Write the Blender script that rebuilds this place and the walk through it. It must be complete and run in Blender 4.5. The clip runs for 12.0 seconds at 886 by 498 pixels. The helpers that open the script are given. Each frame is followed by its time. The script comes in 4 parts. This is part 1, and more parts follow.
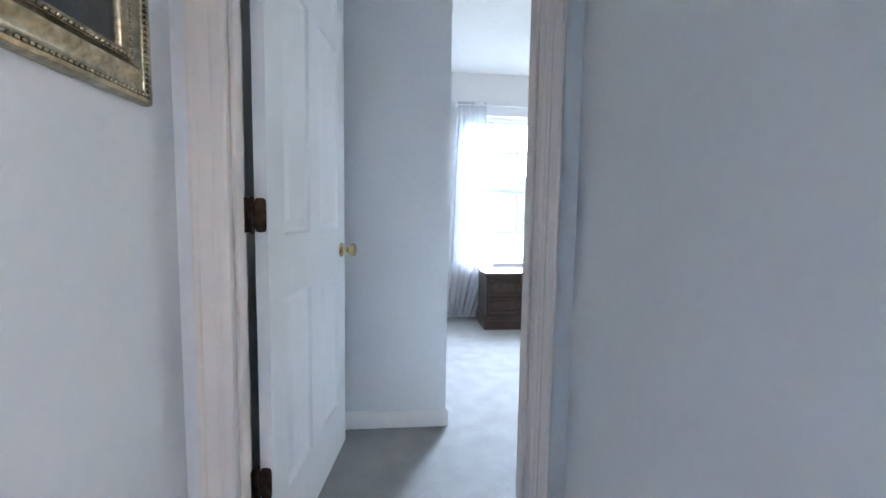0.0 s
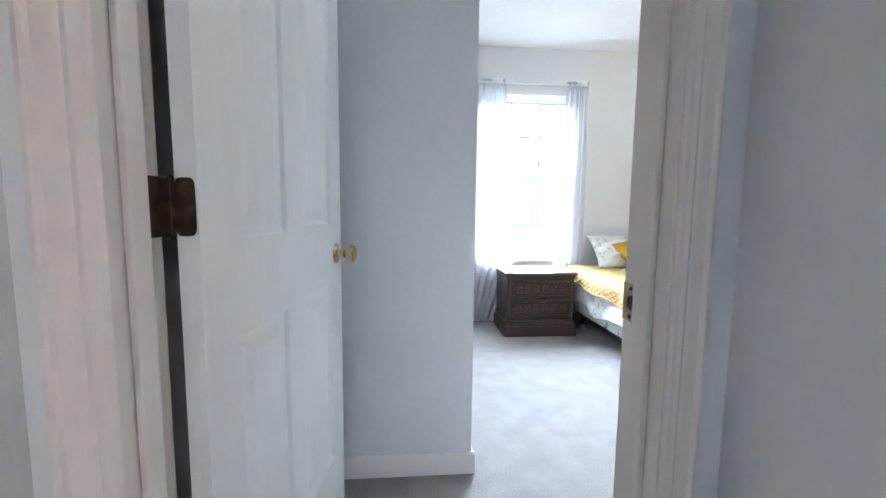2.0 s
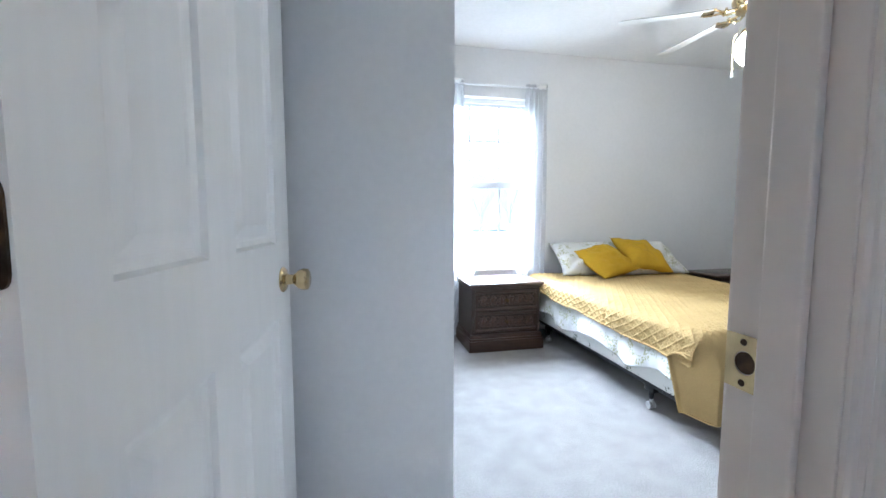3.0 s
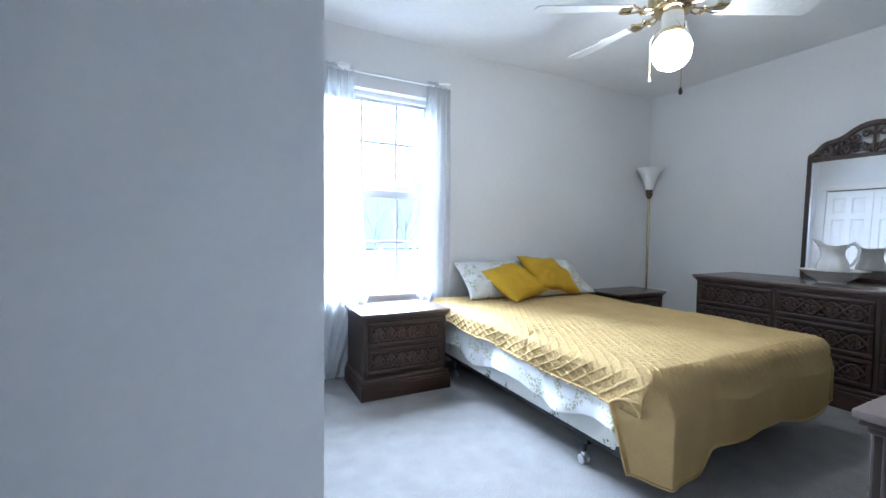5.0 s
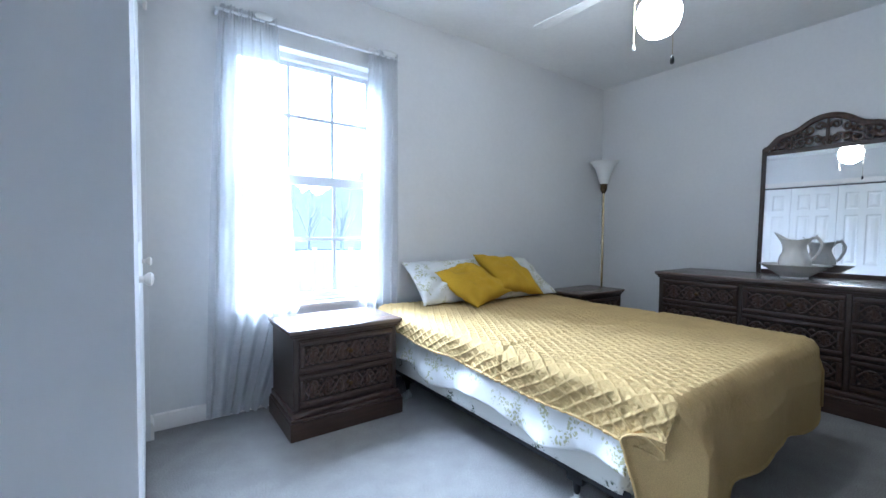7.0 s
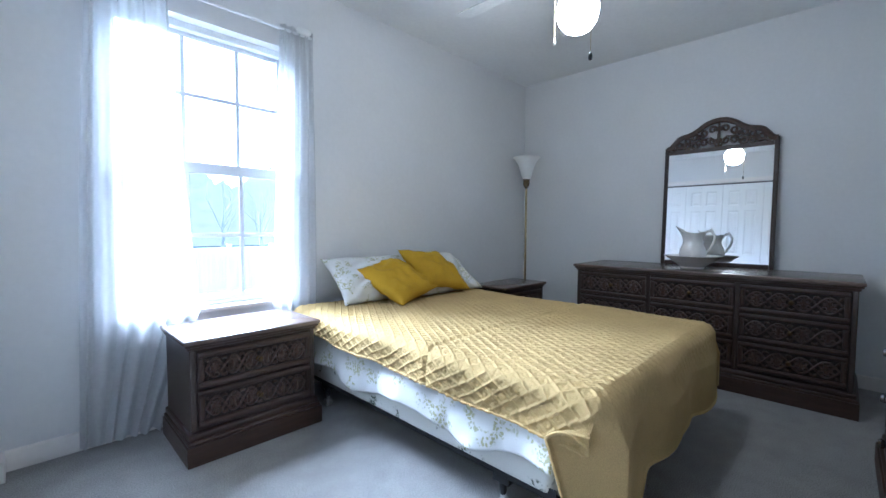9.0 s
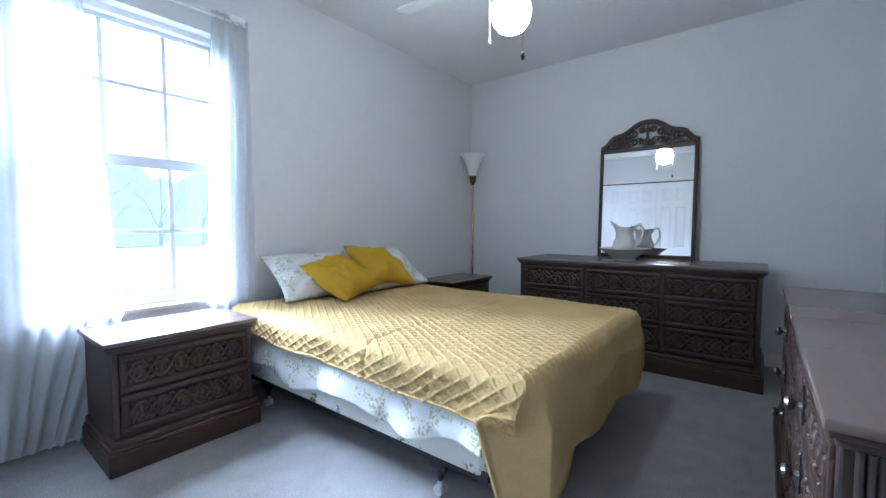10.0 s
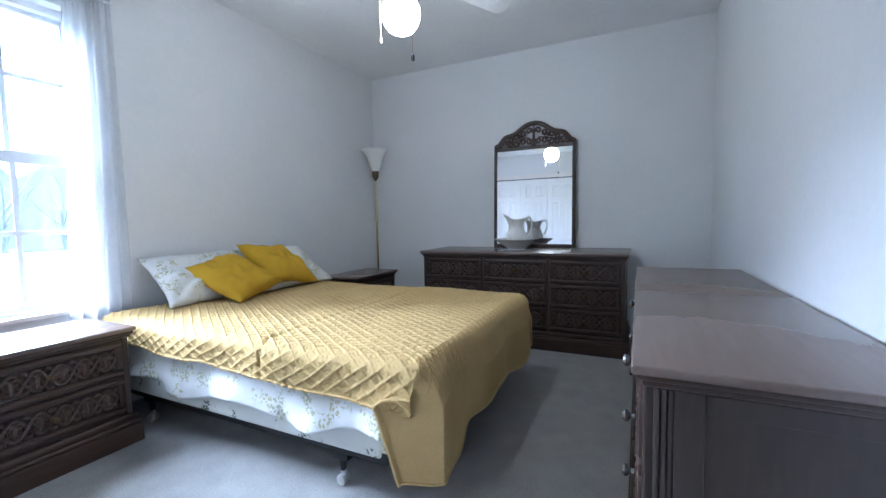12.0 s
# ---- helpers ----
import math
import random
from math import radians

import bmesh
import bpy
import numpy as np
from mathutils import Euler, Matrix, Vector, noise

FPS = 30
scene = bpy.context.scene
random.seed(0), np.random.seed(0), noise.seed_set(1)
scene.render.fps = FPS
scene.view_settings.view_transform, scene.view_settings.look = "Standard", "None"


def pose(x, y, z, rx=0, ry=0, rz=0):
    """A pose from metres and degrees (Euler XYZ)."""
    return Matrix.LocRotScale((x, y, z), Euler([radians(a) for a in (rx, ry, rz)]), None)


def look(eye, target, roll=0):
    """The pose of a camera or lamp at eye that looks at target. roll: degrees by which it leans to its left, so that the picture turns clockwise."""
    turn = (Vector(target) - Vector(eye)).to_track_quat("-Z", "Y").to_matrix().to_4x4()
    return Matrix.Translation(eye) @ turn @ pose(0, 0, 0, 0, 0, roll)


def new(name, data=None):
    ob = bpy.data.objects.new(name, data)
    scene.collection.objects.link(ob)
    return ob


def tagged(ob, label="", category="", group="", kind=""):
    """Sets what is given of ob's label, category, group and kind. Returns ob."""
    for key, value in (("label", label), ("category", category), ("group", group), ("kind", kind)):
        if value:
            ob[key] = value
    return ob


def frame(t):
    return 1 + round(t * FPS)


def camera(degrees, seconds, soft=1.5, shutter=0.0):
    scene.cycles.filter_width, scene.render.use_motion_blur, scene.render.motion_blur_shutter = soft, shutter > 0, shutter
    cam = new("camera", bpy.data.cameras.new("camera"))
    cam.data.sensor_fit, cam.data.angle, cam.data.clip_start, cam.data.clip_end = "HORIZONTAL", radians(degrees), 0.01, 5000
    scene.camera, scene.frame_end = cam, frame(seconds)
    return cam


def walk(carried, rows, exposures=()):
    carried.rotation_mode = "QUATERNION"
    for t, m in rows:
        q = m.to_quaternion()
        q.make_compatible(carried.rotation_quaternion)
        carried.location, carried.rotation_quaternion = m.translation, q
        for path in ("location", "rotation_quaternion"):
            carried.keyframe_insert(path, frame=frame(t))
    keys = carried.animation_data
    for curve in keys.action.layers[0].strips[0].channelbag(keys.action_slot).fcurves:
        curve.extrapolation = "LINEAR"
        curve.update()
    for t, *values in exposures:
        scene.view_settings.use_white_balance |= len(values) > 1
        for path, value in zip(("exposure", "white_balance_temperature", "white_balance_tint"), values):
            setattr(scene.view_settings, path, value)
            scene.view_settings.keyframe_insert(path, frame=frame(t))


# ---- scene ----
cam = camera(94.6, 12.0)
PATH = [
    (0, (0.646, 0.934, 1.057), (0.848, 2.917, 0.889), 0.9),
    (0.5, (0.652, 1.049, 1.059), (0.711, 3.04, 0.877), 1.4),
    (1, (0.662, 1.146, 1.05), (0.672, 3.136, 0.856), 1.0),
    (1.5, (0.653, 1.25, 1.048), (0.713, 3.239, 0.843), 0.8),
    (2, (0.616, 1.383, 1.052), (0.792, 3.365, 0.848), 0.6),
    (2.5, (0.58, 1.515, 1.062), (0.876, 3.484, 0.867), 0.3),
    (3, (0.562, 1.65, 1.064), (0.987, 3.597, 0.891), -0.0),
    (3.2, (0.561, 1.709, 1.065), (1.04, 3.644, 0.898), 0.0),
    (4.8, (0.73, 2.147, 1.035), (1.594, 3.949, 0.947), 0.9),
    (5, (0.737, 2.196, 1.033), (1.644, 3.977, 0.953), 0.7),
    (5.5, (0.781, 2.314, 1.029), (1.766, 4.053, 0.949), 0.7),
    (6, (0.821, 2.44, 1.011), (1.87, 4.141, 0.937), 0.6),
    (6.5, (0.851, 2.544, 0.996), (1.96, 4.207, 0.925), 0.6),
    (8.3, (0.939, 2.702, 1.011), (2.272, 4.19, 0.914), 0.3),
    (8.5, (0.946, 2.702, 1.006), (2.307, 4.164, 0.909), 0.4),
    (9, (0.967, 2.684, 1.0), (2.397, 4.078, 0.899), 0.3),
    (9.5, (0.989, 2.64, 0.993), (2.486, 3.962, 0.886), 0.1),
    (10, (0.999, 2.613, 0.984), (2.571, 3.845, 0.872), 0.0),
    (10.5, (1.001, 2.585, 0.983), (2.641, 3.724, 0.865), -0.2),
    (11, (0.996, 2.562, 0.983), (2.697, 3.608, 0.86), -0.5),
    (11.5, (0.978, 2.547, 0.986), (2.732, 3.498, 0.854), -0.8),
    (12, (0.973, 2.524, 0.981), (2.771, 3.388, 0.841), -1.1),
]
walk(cam, [(t, look(e, a, r)) for t, e, a, r in PATH],
     exposures=[(0.0, 5.32, 4950, 6), (0.5, 5.35, 5300, 7), (2.5, 5.3, 5250, 7), (5.0, 4.98, 4900, 7), (9.0, 4.75, 4750, 7), (12.0, 4.90, 4800, 8)])

# ---- light: an overcast sky, a wide soft sun, the fan's glowing globe ----
world = bpy.data.worlds.new("sky")
scene.world = world
world.use_nodes = True
wn = world.node_tree.nodes
sky = wn.new("ShaderNodeTexSky")
sky.sky_type, sky.sun_disc = "NISHITA", False
sky.sun_elevation, sky.sun_rotation = radians(40), radians(2)
sky.dust_density, sky.air_density, sky.ozone_density = 1.7, 0.8, 1.0
wn["Background"].inputs["Strength"].default_value = 0.06
world.node_tree.links.new(sky.outputs["Color"], wn["Background"].inputs["Color"])

sun = new("sun", bpy.data.lights.new("sun", "SUN"))
sun.data.energy, sun.data.angle, sun.data.color = 2.4, radians(60), (0.97, 0.98, 1.0)
sun.matrix_world = look((2.1, 13, 8.4), (1.8, 3, 0))


# ---- materials ----
def material(name, colour, rough=0.6, metal=0.0, grain=0.06, scale=40.0, stain=0.05, stain_scale=2.0,
             bump=0.15, bump_scale=200.0, stretch=(1, 1, 1), spec=0.5):
    """A surface with grain, stains and relief at real-world size."""
    m = bpy.data.materials.new(name)
    m.use_nodes = True
    n, k = m.node_tree.nodes, m.node_tree.links
    b = n["Principled BSDF"]
    b.inputs["Roughness"].default_value, b.inputs["Metallic"].default_value = rough, metal
    b.inputs["Specular IOR Level"].default_value = spec
    co = n.new("ShaderNodeTexCoord")
    mp = n.new("ShaderNodeMapping")
    mp.inputs["Scale"].default_value = stretch
    k.new(co.outputs["Object"], mp.inputs["Vector"])
    fine, broad, rel = (n.new("ShaderNodeTexNoise") for _ in range(3))
    for t, sc, src in ((fine, scale, mp.outputs[0]), (broad, stain_scale, co.outputs["Object"]), (rel, bump_scale, mp.outputs[0])):
        t.inputs["Scale"].default_value, t.inputs["Detail"].default_value = sc, 5
        k.new(src, t.inputs["Vector"])
    last = None
    for t, amount in ((fine, grain), (broad, stain)):
        mix = n.new("ShaderNodeMix")
        mix.data_type, mix.blend_type = "RGBA", "MULTIPLY"
        mix.inputs["Factor"].default_value = 1.0
        if last is None:
            mix.inputs[6].default_value = (*colour, 1)
        else:
            k.new(last, mix.inputs[6])
        ramp = n.new("ShaderNodeMapRange")
        ramp.inputs["From Min"].default_value, ramp.inputs["From Max"].default_value = 0.3, 0.7
        ramp.inputs["To Min"].default_value, ramp.inputs["To Max"].default_value = 1 - 2 * amount, 1 + amount * 0.3
        k.new(t.outputs["Fac"], ramp.inputs["Value"])
        k.new(ramp.outputs[0], mix.inputs[7])
        last = mix.outputs[2]
    k.new(last, b.inputs["Base Color"])
    bp = n.new("ShaderNodeBump")
    bp.inputs["Strength"].default_value, bp.inputs["Distance"].default_value = bump, 0.004
    k.new(rel.outputs["Fac"], bp.inputs["Height"])
    if bump > 0:
        k.new(bp.outputs[0], b.inputs["Normal"])
    m["shader"] = b.name
    return m


WALL = material("painted_wall", (0.74, 0.735, 0.73), 0.75, grain=0.015, stain=0.03, stain_scale=1.3, bump=0.05, bump_scale=160)
CREAM = material("cream_bounce_render", (0.80, 0.58, 0.40), 0.9, bump=0.4, bump_scale=50)
CEIL = material("ceiling_paint", (0.84, 0.84, 0.83), 0.9, grain=0.02, stain=0.02, bump=0.3, bump_scale=90)
TRIM = material("trim_paint", (0.80, 0.76, 0.72), 0.38, grain=0.015, stain=0.03, bump=0.05, bump_scale=60)
CASING = material("cream_casing_paint", (0.78, 0.70, 0.63), 0.4, grain=0.015, stain=0.03, bump=0.04, bump_scale=60)
DOORP = material("door_paint", (0.87, 0.87, 0.86), 0.42, grain=0.015, stain=0.02, bump=0.08, bump_scale=70, stretch=(1, 1, 0.1))
CARPET = material("carpet", (0.44, 0.425, 0.41), 0.95, grain=0.22, scale=220, stain=0.075, stain_scale=9.0, bump=1.0, bump_scale=330, spec=0.1)
WOOD = material("dark_walnut", (0.060, 0.031, 0.020), 0.42, grain=0.18, scale=9, stain=0.18, stain_scale=3, bump=0.12, bump_scale=40, stretch=(1, 9, 9))
WOODV = material("dark_walnut_upright", (0.050, 0.031, 0.022), 0.45, grain=0.13, scale=9, stain=0.18, stain_scale=3, bump=0.12, bump_scale=40, stretch=(9, 9, 1))
# Paler than the bodies: light reflected off the walls is put into this colour.
WOODTOP = material("polished_walnut_painted_sheen", (0.155, 0.115, 0.095), 0.27, grain=0.05, scale=5, stain=0.0, stain_scale=3, bump=0.0, bump_scale=30, stretch=(1, 9, 9))
CARVE = material("carved_walnut", (0.105, 0.060, 0.040), 0.4, grain=0.3, scale=60, stain=0.2, bump=0.1)
# Walnut with the shade of the drawer recesses put into its colour.
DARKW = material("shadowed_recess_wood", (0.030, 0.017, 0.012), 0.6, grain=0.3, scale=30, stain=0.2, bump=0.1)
ANTIQ = material("antique_brass", (0.16, 0.11, 0.055), 0.38, metal=0.9, grain=0.2, scale=90, stain=0.2, stain_scale=30, bump=0.1)
BRASS = material("polished_brass", (0.66, 0.53, 0.30), 0.18, metal=1.0, grain=0.05, stain=0.08, stain_scale=20, bump=0.02)
BRONZE = material("bronze_hinge", (0.10, 0.062, 0.038), 0.4, metal=0.8, grain=0.2, scale=60, stain=0.25, stain_scale=40, bump=0.1)
PEWTER = material("pewter", (0.55, 0.54, 0.52), 0.25, metal=1.0, grain=0.1, scale=90, stain=0.15, stain_scale=40, bump=0.05)
BLACK = material("black_steel", (0.018, 0.018, 0.02), 0.45, metal=0.3, grain=0.15, stain=0.15, bump=0.05)
# White vinyl greyed for sashes and muntins: their backlit shade is in the colour.
SASHV = material("sash_vinyl_backlit_shade", (0.60, 0.61, 0.63), 0.45, grain=0.02, stain=0.04, bump=0.02)
VINYL = material("white_vinyl", (0.80, 0.81, 0.82), 0.4, grain=0.01, stain=0.03, bump=0.02)
CHINA = material("white_ironstone", (0.78, 0.76, 0.72), 0.14, grain=0.02, stain=0.04, stain_scale=12, bump=0.02)
QUILT = material("yellow_quilt", (0.60, 0.435, 0.185), 0.9, grain=0.10, scale=350, stain=0.07, stain_scale=5, bump=0.3, bump_scale=420, spec=0.15)
MUSTARD = material("mustard_cotton", (0.58, 0.36, 0.02), 0.85, grain=0.10, scale=420, stain=0.07, stain_scale=6, bump=0.35, bump_scale=500, spec=0.15)
CASTER = material("clear_caster", (0.5, 0.5, 0.48), 0.3, bump=0.02)
FANWHITE = material("fan_white_enamel", (0.8, 0.8, 0.78), 0.3, bump=0.02)
GILT = material("gilt_silver_leaf", (0.62, 0.53, 0.36), 0.27, metal=0.95, grain=0.22, scale=70, stain=0.2, stain_scale=20, bump=0.2, bump_scale=120)
CANVAS = material("dark_canvas", (0.022, 0.022, 0.02), 0.45, grain=0.3, scale=40, stain=0.5, stain_scale=5, bump=0.2)
BARK = material("bark", (0.34, 0.32, 0.29), 0.9, grain=0.3, bump=0.6, bump_scale=30)
GRASS = material("lawn", (0.10, 0.13, 0.05), 0.95, grain=0.3, scale=30, stain=0.3, stain_scale=0.5, bump=0.6, bump_scale=60)


def floral(name, ground, leaf_colour, spread):
    """White cotton printed with sprigs of leaves."""
    m = material(name, ground, 0.85, grain=0.03, scale=300, stain=0.03, bump=0.25, bump_scale=400, spec=0.15)
    n, k = m.node_tree.nodes, m.node_tree.links
    b = n["Principled BSDF"]
    base = b.inputs["Base Color"].links[0].from_socket
    co = n.new("ShaderNodeTexCoord")
    patch, leaf = n.new("ShaderNodeTexNoise"), n.new("ShaderNodeTexVoronoi")
    patch.inputs["Scale"].default_value, patch.inputs["Detail"].default_value = 9.0, 3.0
    leaf.inputs["Scale"].default_value, leaf.inputs["Randomness"].default_value = 75.0, 1.0
    bend, add = n.new("ShaderNodeTexNoise"), n.new("ShaderNodeVectorMath")
    bend.inputs["Scale"].default_value = 40.0
    k.new(co.outputs["Object"], bend.inputs["Vector"])
    add.operation = "MULTIPLY_ADD"
    add.inputs[1].default_value = (0.03, 0.03, 0.03)
    k.new(bend.outputs["Color"], add.inputs[0])
    k.new(co.outputs["Object"], add.inputs[2])
    k.new(co.outputs["Object"], patch.inputs["Vector"])
    k.new(add.outputs[0], leaf.inputs["Vector"])
    r1, r2, mul, mix = n.new("ShaderNodeMapRange"), n.new("ShaderNodeMapRange"), n.new("ShaderNodeMath"), n.new("ShaderNodeMix")
    r1.inputs["From Min"].default_value, r1.inputs["From Max"].default_value = spread, spread + 0.05
    r2.inputs["From Min"].default_value, r2.inputs["From Max"].default_value = 0.52, 0.40
    k.new(patch.outputs["Fac"], r1.inputs["Value"])
    k.new(leaf.outputs["Distance"], r2.inputs["Value"])
    mul.operation = "MULTIPLY"
    k.new(r1.outputs[0], mul.inputs[0])
    k.new(r2.outputs[0], mul.inputs[1])
    mix.data_type = "RGBA"
    k.new(mul.outputs[0], mix.inputs["Factor"])
    k.new(base, mix.inputs[6])
    mix.inputs[7].default_value = (*leaf_colour, 1)
    k.new(mix.outputs[2], b.inputs["Base Color"])
    return m


def sheer():
    """Thin white voile: part open weave, part light passed on."""
    m = bpy.data.materials.new("sheer_voile")
    m.use_nodes = True
    n, k = m.node_tree.nodes, m.node_tree.links
    n.remove(n["Principled BSDF"])
    d, t, o = n.new("ShaderNodeBsdfDiffuse"), n.new("ShaderNodeBsdfTranslucent"), n.new("ShaderNodeBsdfTransparent")
    d.inputs["Color"].default_value, t.inputs["Color"].default_value = (0.92, 0.92, 0.92, 1), (0.50, 0.505, 0.52, 1)
    a, c = n.new("ShaderNodeMixShader"), n.new("ShaderNodeMixShader")
    a.inputs[0].default_value, c.inputs[0].default_value = 0.55, 0.30
    weave, co = n.new("ShaderNodeTexNoise"), n.new("ShaderNodeTexCoord")
    weave.inputs["Scale"].default_value = 60.0
    k.new(co.outputs["Object"], weave.inputs["Vector"])
    rng = n.new("ShaderNodeMapRange")
    rng.inputs["To Min"].default_value, rng.inputs["To Max"].default_value = 0.14, 0.24
    k.new(weave.outputs["Fac"], rng.inputs["Value"])
    k.new(rng.outputs[0], c.inputs[0])
    k.new(d.outputs[0], a.inputs[1])
    k.new(t.outputs[0], a.inputs[2])
    k.new(a.outputs[0], c.inputs[1])
    k.new(o.outputs[0], c.inputs[2])
    k.new(c.outputs[0], n["Material Output"].inputs["Surface"])
    return m


def glowing(name, colour, strength):
    m = bpy.data.materials.new(name)
    m.use_nodes = True
    b = m.node_tree.nodes["Principled BSDF"]
    b.inputs["Base Color"].default_value = (0.9, 0.88, 0.82, 1)
    b.inputs["Roughness"].default_value = 0.25
    b.inputs["Emission Color"].default_value = (*colour, 1)
    b.inputs["Emission Strength"].default_value = strength
    return m


def simple(name, colour, rough, metal=0.0, transmission=0.0):
    m = bpy.data.materials.new(name)
    m.use_nodes = True
    b = m.node_tree.nodes["Principled BSDF"]
    b.inputs["Base Color"].default_value = (*colour, 1)
    b.inputs["Roughness"].default_value, b.inputs["Metallic"].default_value = rough, metal
    b.inputs["Transmission Weight"].default_value = transmission
    return m


def pane_glass():
    """Clear flat glass: straight through, with a faint sheen that grows at a slant."""
    m = bpy.data.materials.new("window_glass")
    m.use_nodes = True
    n, k = m.node_tree.nodes, m.node_tree.links
    n.remove(n["Principled BSDF"])
    clear, sheen, mix, fr = n.new("ShaderNodeBsdfTransparent"), n.new("ShaderNodeBsdfGlossy"), n.new("ShaderNodeMixShader"), n.new("ShaderNodeFresnel")
    clear.inputs["Color"].default_value = (0.93, 0.95, 0.95, 1)
    sheen.inputs["Roughness"].default_value = 0.02
    fr.inputs["IOR"].default_value = 1.45
    k.new(fr.outputs[0], mix.inputs[0])
    k.new(clear.outputs[0], mix.inputs[1])
    k.new(sheen.outputs[0], mix.inputs[2])
    k.new(mix.outputs[0], n["Material Output"].inputs["Surface"])
    return m


FLORAL = floral("floral_cotton", (0.72, 0.72, 0.70), (0.42, 0.42, 0.26), 0.52)
TICKING = floral("printed_ticking", (0.68, 0.68, 0.64), (0.10, 0.12, 0.09), 0.56)
SHEER = sheer()
GLOBE = glowing("lit_opal_glass", (1.0, 0.91, 0.78), 2.1)
SHADE = simple("frosted_glass_shade", (0.80, 0.80, 0.78), 0.35)
MIRROR = simple("mirror_silver", (0.90, 0.91, 0.92), 0.015, 1.0)
GLASS = pane_glass()


# ---- mesh helpers ----
def box(bm, lo, hi, bev=0.0, seg=2):
    c = [(a + b) / 2 for a, b in zip(lo, hi)]
    s = [abs(b - a) for a, b in zip(lo, hi)]
    vs = bmesh.ops.create_cube(bm, size=1, matrix=Matrix.LocRotScale(c, None, s))["verts"]
    if bev:
        es = list({e for v in vs for e in v.link_edges})
        bmesh.ops.bevel(bm, geom=es, offset=min(bev, min(s) * 0.45), segments=seg, affect="EDGES", profile=0.5)
    return bm


def tube(bm, pts, r, n=8, cap=True):
    """A round bar along points; r is one radius or one for each point."""
    pts = [Vector(p) for p in pts]
    rs = r if isinstance(r, (list, tuple)) else [r] * len(pts)
    rings, up = [], None
    for i, p in enumerate(pts):
        d = (pts[min(i + 1, len(pts) - 1)] - pts[max(i - 1, 0)]).normalized()
        if up is None:
            up = d.orthogonal().normalized()
        up = (up - d * up.dot(d)).normalized()
        side = d.cross(up)
        rings.append([bm.verts.new(p + rs[i] * (math.cos(2 * math.pi * k / n) * up + math.sin(2 * math.pi * k / n) * side)) for k in range(n)])
    for a, b in zip(rings, rings[1:]):
        for k in range(n):
            bm.faces.new((a[k], a[(k + 1) % n], b[(k + 1) % n], b[k]))
    if cap:
        bm.faces.new(rings[0][::-1])
        bm.faces.new(rings[-1])
    return bm


def lathe(bm, profile, n=32, wave=None):
    """A turned shape from (radius, height) pairs; wave(angle, i) alters radius and height."""
    rings = []
    for i, (r, z) in enumerate(profile):
        ring = []
        for k in range(n):
            a = 2 * math.pi * k / n
            dr, dz = wave(a, i) if wave else (0, 0)
            ring.append(bm.verts.new(((r + dr) * math.cos(a), (r + dr) * math.sin(a), z + dz)))
        rings.append(ring)
    for a, b in zip(rings, rings[1:]):
        for k in range(n):
            bm.faces.new((a[k], a[(k + 1) % n], b[(k + 1) % n], b[k]))
    for ring, flip in ((rings[0], True), (rings[-1], False)):
        if profile[0 if flip else -1][0] > 1e-4:
            bm.faces.new(ring[::-1] if flip else ring)
    bmesh.ops.remove_doubles(bm, verts=bm.verts, dist=1e-5)
    return bm


def extrude(bm, outline, depth, axis="y"):
    """A plate from a closed outline in two axes, given a depth along the third, centred on 0."""
    def at(a, b, d):
        return {"y": (a, d, b), "x": (d, a, b), "z": (a, b, d)}[axis]
    f = [bm.verts.new(at(a, b, -depth / 2)) for a, b in outline]
    g = [bm.verts.new(at(a, b, depth / 2)) for a, b in outline]
    bm.faces.new(f)
    bm.faces.new(g[::-1])
    for i in range(len(f)):
        j = (i + 1) % len(f)
        bm.faces.new((f[j], f[i], g[i], g[j]))
    return bm


def grid(bm, nu, nv, fn):
    """A sheet of nu by nv quads from fn(i, j)."""
    vs = [[bm.verts.new(fn(i, j)) for j in range(nv + 1)] for i in range(nu + 1)]
    for i in range(nu):
        for j in range(nv):
            bm.faces.new((vs[i][j], vs[i + 1][j], vs[i + 1][j + 1], vs[i][j + 1]))
    return bm


def part(name, bm, mat, parent=None, label="", smooth=False, angle=40):
    bmesh.ops.recalc_face_normals(bm, faces=bm.faces)
    me = bpy.data.meshes.new(name)
    bm.to_mesh(me)
    bm.free()
    me.materials.append(mat)
    if smooth:
        shade_auto(me, angle)
    ob = new(name, me)
    if parent is not None:
        ob.parent = parent
    if label:
        ob["label"] = label
    return ob


def shade_auto(me, angle):
    for p in me.polygons:
        p.use_smooth = True
    me.set_sharp_from_angle(angle=radians(angle))


def thing(name, label, category, m=None, group="", kind=""):
    ob = new(name)
    ob.empty_display_size = 0.1
    if m is not None:
        ob.matrix_world = m
    return tagged(ob, label, category, group, kind)


def B():
    return bmesh.new()


def setting(name, bm, mat, label, category):
    return tagged(part(name, bm, mat, smooth=True, angle=22), label, category, kind="structure")


# ---- the rooms ----
H = 2.465                     # ceiling
N, E, S, HS = 5.09, 4.65, 2.03, 1.915   # north and east faces, door wall's two faces
CX, CY = 0.872, 2.905         # closet's corner
HL, HR = 0.141, 1.078         # hall's side walls
JL, JR = 0.250, 0.980         # door opening's jamb faces
DH = 2.05
WX0, WX1, WZ0, WZ1 = 1.25, 2.13, 0.572, 2.06

b = B()
box(b, (-0.4, HS, -0.12), (E + 0.15, N + 0.16, 0.0))
box(b, (-0.4, -1.2, -0.12), (HR + 0.12, HS, 0.0))
setting("floor", b, CARPET, "pale grey-beige cut pile carpet with trodden patches", "floor")
b = B()
box(b, (-0.4, HS, H), (E + 0.15, N + 0.16, H + 0.15))
